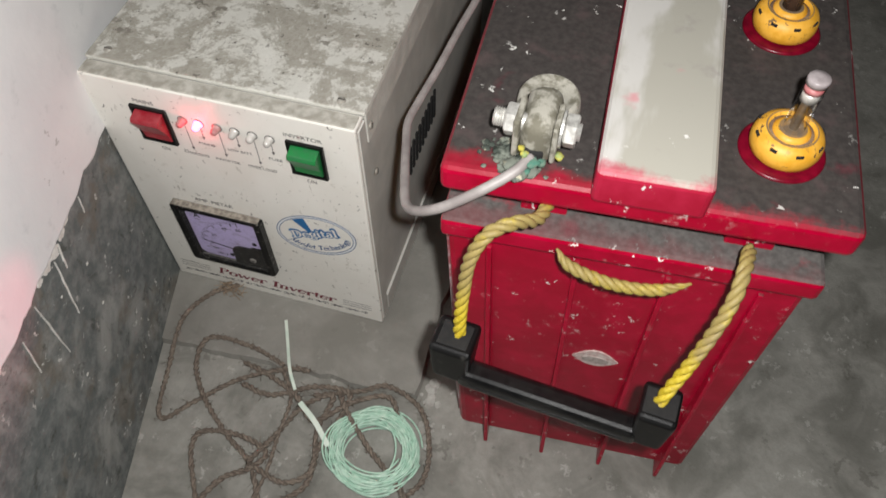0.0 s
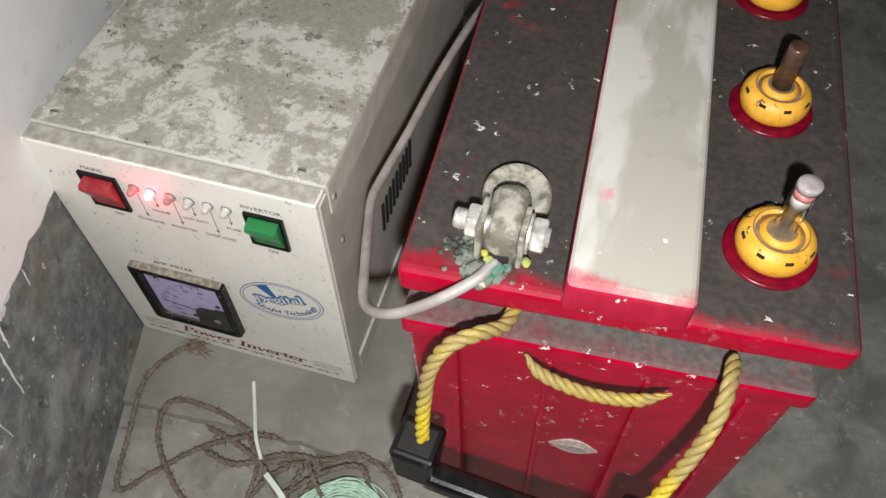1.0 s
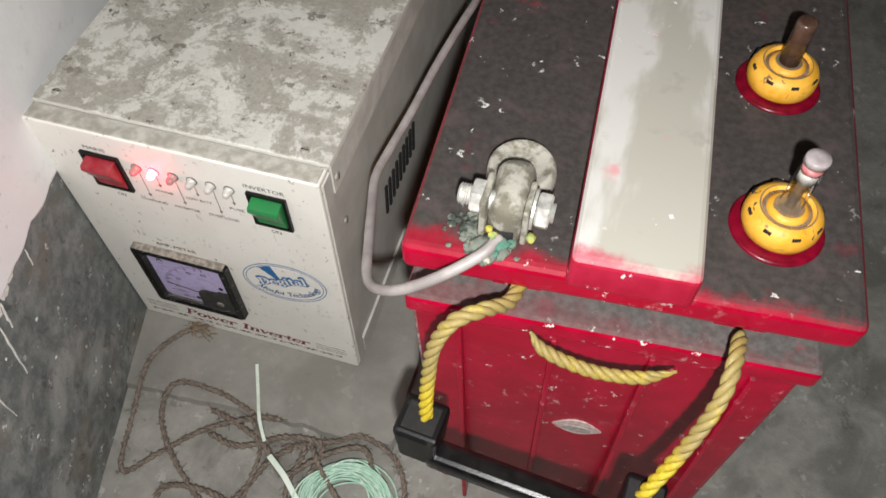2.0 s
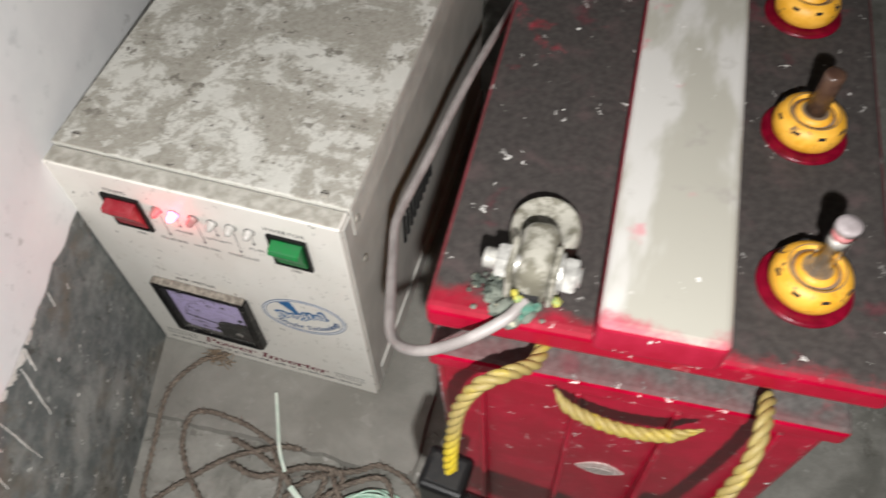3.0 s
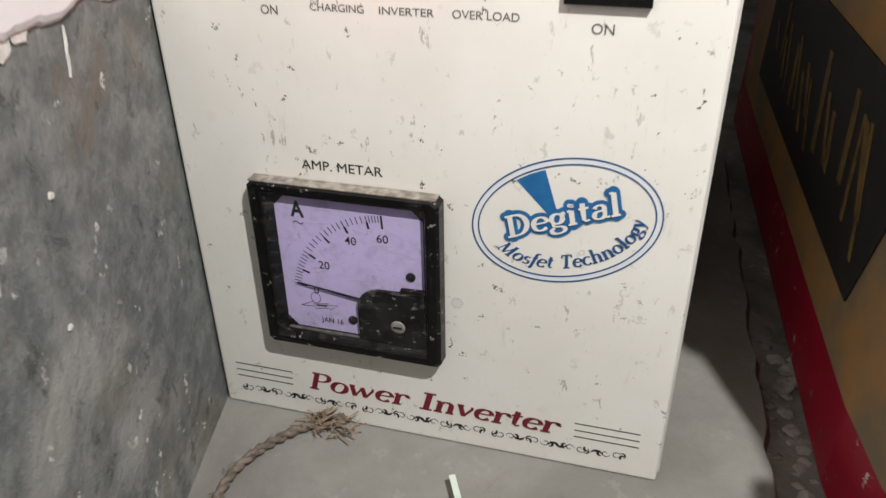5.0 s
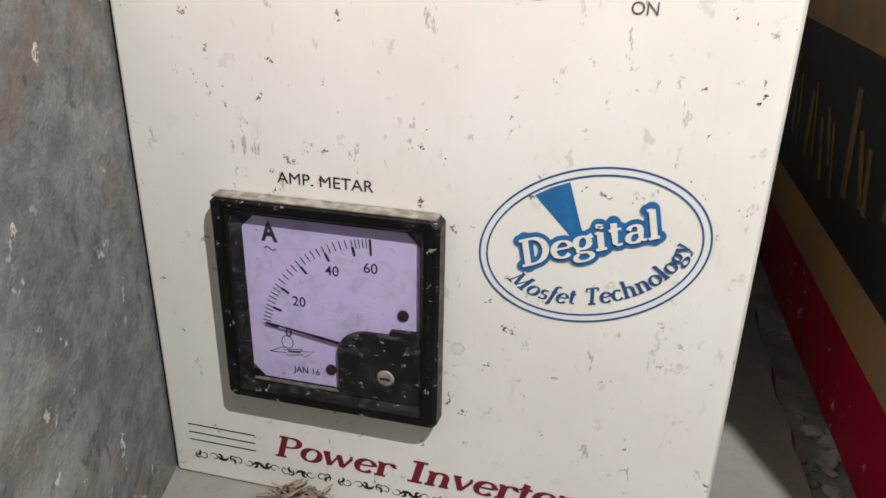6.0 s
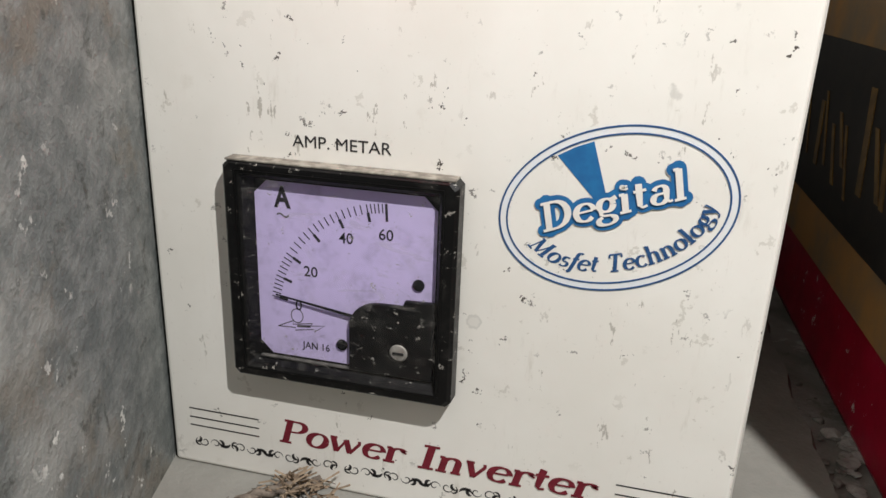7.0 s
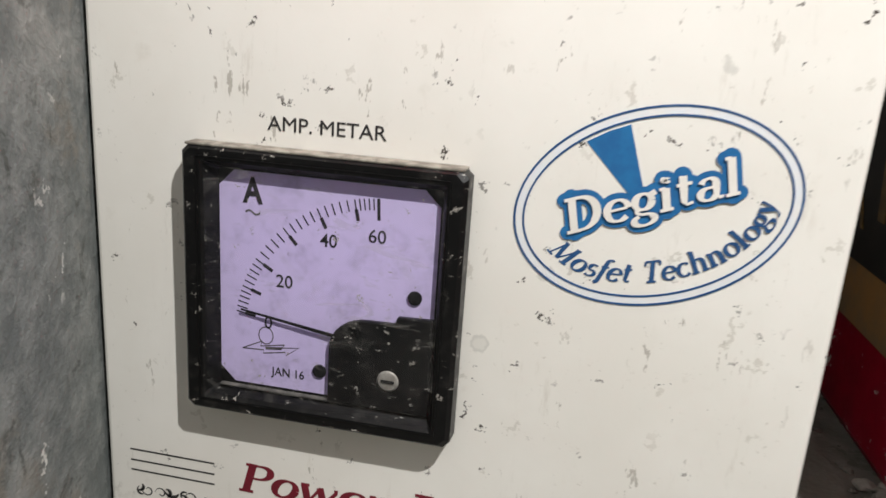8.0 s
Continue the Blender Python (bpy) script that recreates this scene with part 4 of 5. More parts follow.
# amp meter
def meter():
    bm = bmesh.new()
    def ring(x0, x1, z0, z1, y, c):
        return [bm.verts.new((x, y, z)) for x, z in ((x0 + c, z0), (x1 - c, z0), (x1, z0 + c), (x1, z1 - c), (x1 - c, z1), (x0 + c, z1), (x0, z1 - c), (x0, z0 + c))]
    loops = [ring(0.0290, 0.1048, 0.0430, 0.1176, 0.0, 0.0018), ring(0.0291, 0.1046, 0.0433, 0.1175, -0.0072, 0.0018), ring(0.0300, 0.1034, 0.0442, 0.1167, -0.0086, 0.0018),
             ring(0.0345, 0.0996, 0.0472, 0.1138, -0.0086, 0.0006), ring(0.0352, 0.0990, 0.0483, 0.1134, -0.0076, 0.0006), ring(0.0382, 0.0982, 0.0506, 0.1120, -0.0044, 0.0006)]
    for a, b in zip(loops, loops[1:]):
        for k in range(8):
            bm.faces.new((a[k], a[(k + 1) % 8], b[(k + 1) % 8], b[k]))
    bm.faces.new(loops[-1])
    mt = part("amp_meter", bm, M_BEZEL, inv, "square analogue amp meter with a black bezel and lilac dial")
    part("dust_layer", box(0.0300, 0.1035, -0.0078, -0.0004, 0.1174, 0.1181, 0.0003), M_BEZELTOP, mt, "dust lying on the bezel")
    c = 0.0042
    dial = [(0.0384 + c, 0.1116), (0.0978 - c, 0.1116), (0.0978, 0.1116 - c), (0.0978, 0.0520), (0.0384 + c, 0.0520), (0.0384, 0.0520 + c), (0.0384, 0.1116 - c)]
    part("dial", flat_shape(dial, -0.0042, 0.0004), M_DIAL, mt, "lilac printed dial")
    yd = -0.0046
    cx, cz = 0.0840, 0.0668
    marks_at = ((0, 171.5), (10, 161), (20, 148.7), (30, 132.0), (40, 116.6), (50, 102.0), (60, 93.2))
    def tick(a, r0, r1, w):
        a = radians(a)
        part("tick", stroke([(cx + r0 * math.cos(a), cz + r0 * math.sin(a)), (cx + r1 * math.cos(a), cz + r1 * math.sin(a))], w, yd), M_INK, mt)
    for (v0, a0), (v1, a1) in zip(marks_at, marks_at[1:]):
        tick(a0, 0.0358, 0.0388, 0.0009)
        for k in range(0, 5):
            tick(a0 + (a1 - a0) * k / 5, 0.0384, 0.0414, 0.00032)
    tick(93.2, 0.0358, 0.0414, 0.0008)
    for text, x, z, w, h in (("A", 0.0478, 0.1035, 0.0056, 0.0064), ("20", 0.0568, 0.0813, 0.0046, 0.0034), ("40", 0.0688, 0.0940, 0.0046, 0.0034), ("60", 0.0818, 0.0966, 0.0046, 0.0034), ("0", 0.0523, 0.0690, 0.0022, 0.0034), ("JAN 16", 0.0580, 0.0555, 0.0096, 0.0024)):
        lettering(text, x, z, yd, w, h, M_INK, mt, bold=0.03 if text == "A" else 0.004)
    part("tilde", stroke([(0.0458 + 0.0004 * i, 0.1008 + 0.0005 * math.sin(i * 0.63)) for i in range(11)], 0.0005, yd), M_GREYINK, mt)
    part("maker_mark", stroke([(0.0448, 0.0622), (0.0505, 0.0650), (0.0500, 0.0635), (0.0570, 0.0648), (0.0562, 0.0638), (0.0612, 0.0645), (0.0575, 0.0618), (0.0572, 0.0627), (0.0508, 0.0615), (0.0510, 0.0625), (0.0448, 0.0622)], 0.0003, yd), M_GREYINK, mt)
    part("maker_mark", stroke([(0.0516 + 0.0021 * math.cos(k * 0.52), 0.0668 + 0.0025 * math.sin(k * 0.52)) for k in range(13)], 0.0003, yd), M_GREYINK, mt)
    part("text_bar", stroke([(0.0515, 0.0631), (0.0562, 0.0636)], 0.0008, yd), M_GREYINK, mt)
    for x, z in ((0.0925, 0.0832), (0.0672, 0.0588)):
        part("dial_screw", lathe([(0.0019, -0.0045), (0.0019, -0.0052), (0.0012, -0.0055)], (x, 0, z), "Y", 18), M_BLACK, mt)
    part("pointer", stroke([(0.0447, 0.0738), (0.0745, 0.0694)], lambda t: 0.00045 + 0.0007 * t, -0.0056, None, 0.0003), M_BLACK, mt, "thin black needle")
    R, arc = 0.0105, []
    for k in range(9):
        a = radians(180 - 90 * k / 8)
        arc.append((0.0700 + R + R * math.cos(a), 0.0668 + 0.0088 * math.sin(a)))
    hood = [(0.0700, 0.0508)] + arc + [(0.0880, 0.0758), (0.0884, 0.0778), (0.0980, 0.0782), (0.0980, 0.0508)]
    bm = flat_shape(hood, -0.0044, 0.0022)
    part("movement_cover", bevelled(bm, 0.0005, 2), M_BEZEL, mt, "glossy black movement cover")
    adj = part("adjuster", lathe([(0.0030, -0.0064), (0.0030, -0.0069), (0.0023, -0.0071)], (0.0868, 0, 0.0596), "Y", 22), M_OLDSTEEL, mt, "metal zero adjuster screw", True)
    part("slot", box(0.0850, 0.0886, -0.0074, -0.0070, 0.0592, 0.0600), M_OPENING_SHADE, adj)
    part("lower_rim", box(0.0385, 0.0978, -0.0062, -0.0043, 0.0506, 0.0512, 0.0002), M_RIMDUST, mt)
    ridge = bmesh.new()
    for q in ((0.0333, 0.1004, 0.1147, 0.1150), (0.0333, 0.1004, 0.0466, 0.0469)):
        box(q[0], q[1], -0.0090, -0.0084, q[2], q[3], bm=ridge)
    for q in ((0.0333, 0.0336), (0.1001, 0.1004)):
        box(q[0], q[1], -0.0090, -0.0084, 0.0469, 0.1147, bm=ridge)
    part("bezel_ridge", ridge, M_BLACKDUST, mt)
    bm = bmesh.new()
    bm.faces.new([bm.verts.new(q) for q in ((0.0349, -0.0077, 0.0481), (0.0991, -0.0077, 0.0481), (0.0991, -0.0077, 0.1137), (0.0349, -0.0077, 0.1137))])
    pane = part("pane", bm, M_GLASS, mt, "dusty clear meter window")
    pane.visible_shadow = False
    for ob in [mt, *mt.children_recursive]:
        ob.data.transform(Matrix.Translation((0.0013, 0, 0.0018)) @ Matrix.Diagonal((1, 0.78, 1, 1)))


meter()

# ---- battery ----
BA, BL = radians(3.7), radians(2.3)
BO = Vector((0.2684, -0.0685, 0))


def B(x, y, z):
    """Battery lengths to the room; its long sides run a little off square to the front."""
    return (BO.x + x * math.cos(BA) - 1.03 * y * math.sin(BL), BO.y + x * math.sin(BA) + 1.03 * y * math.cos(BL), z)


def Bt(x, y, z):
    """Container: its front corner is drawn in towards the foot, its long side stands out."""
    k = 1 - z / 0.27
    side = float(np.interp(y, (0.0, 0.045, 0.085), (0.0135, -0.0040, -0.0085)))
    return B(x + k * (side * (1 - x / 0.19) + 0.002 * x / 0.19), y, z)


def loft(rows):
    """A solid through rows of matching corners."""
    bm = bmesh.new()
    rings = [[bm.verts.new(p) for p in row] for row in rows]
    for a, b in zip(rings, rings[1:]):
        for k in range(len(a)):
            bm.faces.new((a[k], a[(k + 1) % len(a)], b[(k + 1) % len(b)], b[k]))
    bm.faces.new(rings[0])
    bm.faces.new(rings[-1])
    bmesh.ops.recalc_face_normals(bm, faces=bm.faces)
    return bm


def side_sheet(y0, y1, z0, z1, x0, x1, slant=0.0):
    """A thin sheet that follows the container's long side; its front end may slant by that much."""
    ys = [y0] + [y for y in (0.016, 0.031, 0.045, 0.065, 0.085) if y0 < y < y1] + [y1]
    lean = lambda y, z: y + slant * (z1 - z) / (z1 - z0) * (y == y0)
    return loft([[Bt(x0, lean(y, z0), z0), Bt(x1, lean(y, z0), z0), Bt(x1, y, z1), Bt(x0, y, z1)] for y in ys])


bat = empty("inverter_battery", B(0.095, 0.25, 0), "large red tubular battery with a soot-dusted top, standing on the floor", "battery")
FOOTPRINT = ((0.003, 0.001), (0.003, 0.016), (0.003, 0.031), (0.003, 0.045), (0.003, 0.065), (0.003, 0.085), (0.003, 0.498), (0.190, 0.498), (0.190, 0.001))
part("container", bevelled(loft([[Bt(x, y, z) for x, y in FOOTPRINT] for z in (-0.005, 0.030, 0.065, 0.100, 0.135, 0.170, 0.200, 0.230, 0.262)]), 0.004, 2, 0.9), M_BATT, bat, "scuffed red plastic container")
part("ledge", box(0.001, 0.1930, -0.0035, 0.501, 0.2590, 0.2735, 0.003, B), M_LEDGE, bat, "ledge below the lid under grey dust")
part("neck", box(0.016, 0.176, 0.022, 0.480, 0.270, 0.296, 0.002, B), M_BATT, bat)
part("lid", box(0, 0.1965, 0, 0.500, 0.2930, 0.3110, 0.0042, B, 3), M_BATT, bat, "red lid darkened by soot and dust")
part("centre_band", box(0.0725, 0.1255, -0.0030, 0.502, 0.3060, 0.3285, 0.0035, B, 3), M_BAND, bat, "raised band smeared with pale dust")
for x in (0.0248, 0.0724, 0.1200, 0.1670):
    part("rib", hexa([Bt(x, -0.0115, -0.003), Bt(x + 0.0032, -0.0115, -0.003), Bt(x + 0.0032, 0.003, -0.003), Bt(x, 0.003, -0.003), Bt(x, -0.0010, 0.252), Bt(x + 0.0032, -0.0010, 0.252), Bt(x + 0.0032, 0.003, 0.252), Bt(x, 0.003, 0.252)], 0.0008), M_BATT, bat)
for x in (0.040, 0.143):
    part("rope_slot", box(x, x + 0.024, 0.0125, 0.024, 0.2725, 0.2935, 0.001, B), M_BATT, bat, "moulded rope socket under the lid")

# side label
part("side_label", side_sheet(0.034, 0.47, 0.040, 0.244, 0.0013, 0.0032), M_TAN, bat, "faded orange side label")
part("label_panel", side_sheet(0.087, 0.41, 0.066, 0.150, 0.0004, 0.0012, 0.030), M_LABELBLACK, bat, "black printed panel on the label")
rl = random.Random(15)
for k in range(16):
    y, z0, z1 = 0.118 + 0.016 * k + rl.uniform(-0.006, 0.006), 0.080 + rl.uniform(0, 0.018), 0.108 + rl.uniform(0, 0.030)
    w, lean = rl.uniform(0.002, 0.007), rl.uniform(0.004, 0.022)
    part("label_streak", loft([[Bt(x, y + dy, z) for x, dy in ((-0.0002, 0), (0.0003, 0), (0.0003, w), (-0.0002, w))] if z == z0 else [Bt(x, y + lean + dy, z) for x, dy in ((-0.0002, 0), (0.0003, 0), (0.0003, w), (-0.0002, w))] for z in (z0, z1)]), M_LABELYELLOW, bat)

M_SCUFF = simple("scuffed_red_edge", (0.24, 0.06, 0.07), (0.42, 0.34, 0.34), 85, 0.5, 0, 0.3, 0.5, (0.42, 0.58))
part("worn_edge", side_sheet(0.0050, 0.0330, 0.012, 0.252, 0.0019, 0.0034), M_SCUFF, bat, "pale scuffed corner strip")

# emblem on the front, a plain lens shape
bm = bmesh.new()
outline = []
for k in range(13):
    t = k / 12
    outline.append((0.082 + 0.030 * t, 0.1475 + 0.0105 * math.sin(math.pi * t)))
for k in range(1, 12):
    t = 1 - k / 12
    outline.append((0.082 + 0.030 * t, 0.1475 - 0.0085 * math.sin(math.pi * t)))
f = bm.faces.new([bm.verts.new(Bt(x, 0.0011, z)) for x, z in outline])
r = bmesh.ops.extrude_face_region(bm, geom=[f])
bmesh.ops.translate(bm, vec=(0, -0.0011, 0), verts=[v for v in r["geom"] if isinstance(v, bmesh.types.BMVert)])
em = part("emblem", bm, M_EMBLEM, bat, "rubbed pale lens-shaped emblem")
ex, ey, ez = Bt(0.097, -0.0003, 0.1485)
M_EMBLEMCORE = simple("grey_emblem_core", (0.26, 0.22, 0.20), (0.40, 0.35, 0.32), 300, 0.85, 0, 0.2)
bm = bmesh.new()
f = bm.faces.new([bm.verts.new((ex + 0.0085 * math.cos(k * 0.3927), ey - 0.0009 + 0.0005 * math.cos(k * 0.3927), ez + 0.0042 * math.sin(k * 0.3927))) for k in range(16)])
r = bmesh.ops.extrude_face_region(bm, geom=[f])
bmesh.ops.translate(bm, vec=(0, 0.0008, 0), verts=[v for v in r["geom"] if isinstance(v, bmesh.types.BMVert)])
part("emblem_core", bm, M_EMBLEMCORE, em)


M_BROWNGRIME = simple("brown_grime", (0.13, 0.085, 0.055), (0.24, 0.17, 0.10), 200, 0.85, 0, 0.5)
M_CLEANRED = simple("clean_dark_red_plastic", (0.11, 0.0015, 0.010), (0.18, 0.003, 0.016), 140, 0.3, 0, 0.06, 0.3)
M_FADEDRED = simple("faded_red_float", (0.42, 0.10, 0.11), (0.50, 0.22, 0.22), 200, 0.45)
M_TUBECAP = simple("grey_tube_cap", (0.27, 0.235, 0.235), (0.36, 0.32, 0.32), 200, 0.4)


# vent plugs with level indicators
def vent_plug(y, tube_mat, rod, top):
    cx, cy, _ = B(0.158, y, 0)
    z = 0.3105
    pl = part("vent_plug", lathe([(0.0206, 0), (0.0206, 0.0014), (0.0194, 0.0020), (0.0155, 0.0020)], (cx, cy, z), "Z", 36), M_CLEANRED, bat, "vent plug with yellow cap and level tube", True)
    bm = lathe([(0.0150, 0.0026), (0.0162, 0.0040), (0.0170, 0.0075), (0.0166, 0.0110), (0.0150, 0.0140), (0.0122, 0.0158), (0.0112, 0.0160), (0.0104, 0.0138), (0.0060, 0.0134)], (cx, cy, z), "Z", 40)
    cap = part("cap", bm, M_CAP, pl, "yellow plastic cap, grimy in the middle", True)
    for k in range(8):
        a = 2 * math.pi * k / 8 + 0.3
        m = Matrix.Translation((cx, cy, z + 0.0136)) @ Matrix.Rotation(a, 4, "Z")
        bm = box(0.0146, 0.0159, -0.0017, 0.0017, -0.0012, 0.0002)
        bmesh.ops.transform(bm, matrix=m, verts=bm.verts)
        part("slot", bm, M_OPENING_SHADE, cap)
    part("grime", lathe([(0.0107, 0.0136), (0.0104, 0.0143), (0.006, 0.0141)], (cx, cy, z), "Z", 28), M_BROWNGRIME, pl, "brown grime in the cap", True)
    part("tube_foot", lathe([(0.0088, 0.0130), (0.0088, 0.0150), (0.0068, 0.0165), (0.0060, 0.0166)], (cx, cy, z), "Z", 24), M_CAP, pl, "", True)
    tb = part("indicator_tube", lathe([(0.0049, 0.015), (0.0049, top - 0.002), (0.0046, top - 0.0005), (0.0035, top)], (cx, cy, z), "Z", 24), tube_mat, pl, "clear level tube" if rod else "dark stained level tube", True)
    if rod:
        tb.visible_shadow = False
        part("float_rod", lathe([(0.0022, 0.014), (0.0022, 0.034), (0.0040, 0.0345), (0.0040, 0.039), (0.002, 0.0395)], (cx, cy, z), "Z", 16), M_STEEL, pl, "pale float rod", True)
        part("float_tip", lathe([(0.0043, 0.0400), (0.0043, 0.0425), (0.003, 0.0430)], (cx, cy, z), "Z", 16), M_FADEDRED, pl, "red float tip", True)
        part("tube_cap", lathe([(0.0050, top - 0.0030), (0.0050, top - 0.0003), (0.0047, top + 0.0002), (0.002, top + 0.0003)], (cx, cy, z), "Z", 20), M_TUBECAP, pl, "", True)


M_BROWN = simple("stained_brown_tube", (0.045, 0.022, 0.016), (0.08, 0.045, 0.03), 150, 0.25)
for k in range(6):
    vent_plug(0.043 + 0.0872 * k, M_TUBE if k == 0 else M_BROWN, k == 0, 0.0475 if k == 0 else 0.041)


# lead terminal
def lead(name, bm, *rest):
    bmesh.ops.translate(bm, vec=(-0.0105, 0.0010, 0), verts=bm.verts)
    return part(name, bm, *rest)


def hexnut(centre, r, h, parent, name, label=""):
    bm = lathe([(r * 0.9, 0), (r, 0.0008), (r, h - 0.0008), (r * 0.9, h)], centre, "X", 6)
    return lead(name, bm, M_STEEL, parent, label)


term = lead("terminal", lathe([(0.0160, 0.310), (0.0160, 0.316), (0.0152, 0.3215), (0.0136, 0.3238), (0.0128, 0.3230)], (0.3215, -0.0205, 0), "Z", 40), M_LEAD, bat, "whitish oxidised lead terminal", True)
bm = box(0.3138, 0.3298, -0.0590, -0.0290, 0.3120, 0.3390, 0.0060, None, 3)
for v in bm.verts:
    v.co += Vector((noise.noise(v.co * 90), noise.noise(v.co * 90 + Vector((5, 0, 0))), noise.noise(v.co * 90 + Vector((0, 7, 0))))) * 0.0012
lead("lug_block", bm, M_LEAD, term, "grey lead lug", True)
# block on the lug's face, coloured as a shaded cavity
lead("lug_gap", box(0.3165, 0.3262, -0.0600, -0.0540, 0.3125, 0.3240, 0.0015), M_OPENING_SHADE, term)
for x0, x1 in ((0.3110, 0.3140), (0.3290, 0.3318)):
    lead("lug_jaw", box(x0, x1, -0.0600, -0.0420, 0.3180, 0.3405, 0.0012), M_LEAD, term)
bolt = lead("bolt", lathe([(0.0038, -0.0215), (0.0042, -0.0200), (0.0042, 0.0190)], (0.3220, -0.0510, 0.3330), "X", 18), M_STEEL, term, "zinc bolt through the lug", True)
for k in range(6):
    lead("thread", lathe([(0.0041, 0), (0.0047, 0.0005), (0.0041, 0.0010)], (0.3008 + 0.0011 * k, -0.0510, 0.3330), "X", 18), M_STEEL, bolt)
hexnut((0.3062, -0.0510, 0.3330), 0.0078, 0.0062, term, "nut")
hexnut((0.3335, -0.0510, 0.3330), 0.0080, 0.0060, term, "bolt_head")
lead("washer", lathe([(0.0088, 0), (0.0088, 0.0012)], (0.3320, -0.0510, 0.3330), "X", 24), M_STEEL, term)


def lumps(spec, seed, flat=0.75):
    r = random.Random(seed)
    bm = bmesh.new()
    for x, y, z, s in spec:
        made = bmesh.ops.create_icosphere(bm, subdivisions=2, radius=s)["verts"]
        k = Vector((r.random() * 9, r.random() * 9, r.random() * 9))
        for v in made:
            d = 1 + 0.5 * noise.noise(v.co / s * 1.1 + k) + 0.3 * noise.noise(v.co / s * 3 + k)
            v.co = Vector((v.co.x * d, v.co.y * d, v.co.z * d * flat)) + Vector((x, y, z))
    return bm


rr = random.Random(12)
spec = [(0.3195, -0.0580, 0.3165, 0.0058), (0.3140, -0.0620, 0.3150, 0.0052), (0.3165, -0.0665, 0.3150, 0.0050), (0.3220, -0.0630, 0.3140, 0.0044)]
spec += [(0.312 + rr.gauss(0, 0.0056), -0.0545 + rr.gauss(0, 0.0044), 0.3112 + rr.uniform(0, 0.0020), rr.uniform(0.0008, 0.0022)) for _ in range(220)]
spec += [(0.3140 + rr.gauss(0, 0.0042), -0.0540 + rr.gauss(0, 0.0040), 0.3116 + rr.uniform(0, 0.0016), rr.uniform(0.0010, 0.0027)) for _ in range(170)]
lead("corrosion_crust", lumps(spec, 3, 0.34), M_CORR, term, "green and grey crust of corrosion", True)["kind"] = "stuff"
M_YELLOWCRUST = simple("yellow_crust", (0.42, 0.36, 0.05), (0.22, 0.30, 0.12), 300, 0.9, 0, 0.6)
lead("yellow_crust", lumps([(0.3175, -0.0605, 0.3225, 0.0020), (0.3160, -0.0600, 0.3250, 0.0017), (0.3190, -0.0630, 0.3195, 0.0019), (0.3182, -0.0612, 0.3205, 0.0014), (0.3335, -0.0585, 0.3230, 0.0024)], 5, 0.6), M_YELLOWCRUST, term, "", True)
M_TEALCRUST = simple("teal_crust", (0.05, 0.16, 0.115), (0.14, 0.20, 0.15), 300, 0.85, 0, 0.6)
lead("teal_crust", lumps([(0.3225, -0.0620, 0.3195, 0.0036), (0.3255, -0.0600, 0.3180, 0.0030), (0.3200, -0.0655, 0.3160, 0.0022)], 7, 0.5), M_TEALCRUST, term, "", True)

# rope handle

def grip():
    gl, gr = Vector((0.2898, -0.1100, 0.2071)), Vector((0.3993, -0.1187, 0.2071))
    ax = (gr - gl).normalized()
    nx = Vector((ax.y, -ax.x, 0))
    L = (gr - gl).length
    def G(u, v, z):
        p = gl + ax * u + nx * v
        return (p.x, p.y, 0.2101 + z)
    end_blocks = ((-0.0125, 0.0115), (L - 0.0100, L + 0.0105))
    body = part("grip", box(0.004, L - 0.004, -0.0015, 0.0125, -0.0190, -0.0050, 0.004, G, 3), M_BLACK, bat, "black moulded grip bar", False)
    for a, b in end_blocks:
        blk = part("end_block", hexa([G(a + 0.002, -0.008, -0.0165), G(b - 0.002, -0.008, -0.0165), G(b - 0.002, 0.0115, -0.0165), G(a + 0.002, 0.0115, -0.0165), G(a, -0.0115, 0.0165), G(b, -0.0115, 0.0165), G(b, 0.0115, 0.0165), G(a, 0.0115, 0.0165)], 0.0030, 3), M_BLACKDUST, body)
        m = (a + b) / 2
        # black plate painted as the shade within an open socket
        part("socket", box(m - 0.0085, m + 0.0085, -0.0075, 0.0075, 0.0156, 0.0170, 0.0008, G), M_OPENING_SHADE, blk)
    part("grip_seam", box(0.012, L - 0.012, 0.0118, 0.0130, -0.0130, -0.0118, 0, G), M_BLACKDUST, body)


grip()
ROPE_R = 0.0035
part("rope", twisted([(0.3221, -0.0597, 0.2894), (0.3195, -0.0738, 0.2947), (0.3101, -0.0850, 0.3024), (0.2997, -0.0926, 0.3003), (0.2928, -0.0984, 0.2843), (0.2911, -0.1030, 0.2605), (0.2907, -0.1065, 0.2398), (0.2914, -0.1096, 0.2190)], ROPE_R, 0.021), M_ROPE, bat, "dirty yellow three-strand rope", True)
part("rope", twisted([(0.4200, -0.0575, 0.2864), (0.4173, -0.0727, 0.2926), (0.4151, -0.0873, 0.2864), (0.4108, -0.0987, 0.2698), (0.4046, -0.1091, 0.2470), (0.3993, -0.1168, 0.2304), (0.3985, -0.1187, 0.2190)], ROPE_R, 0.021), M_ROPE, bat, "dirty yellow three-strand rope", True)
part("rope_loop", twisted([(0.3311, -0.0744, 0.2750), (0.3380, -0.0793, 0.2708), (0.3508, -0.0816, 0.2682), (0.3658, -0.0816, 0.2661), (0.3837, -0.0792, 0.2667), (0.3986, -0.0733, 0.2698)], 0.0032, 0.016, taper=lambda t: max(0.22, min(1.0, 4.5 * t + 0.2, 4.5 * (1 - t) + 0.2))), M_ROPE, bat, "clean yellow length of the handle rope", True)

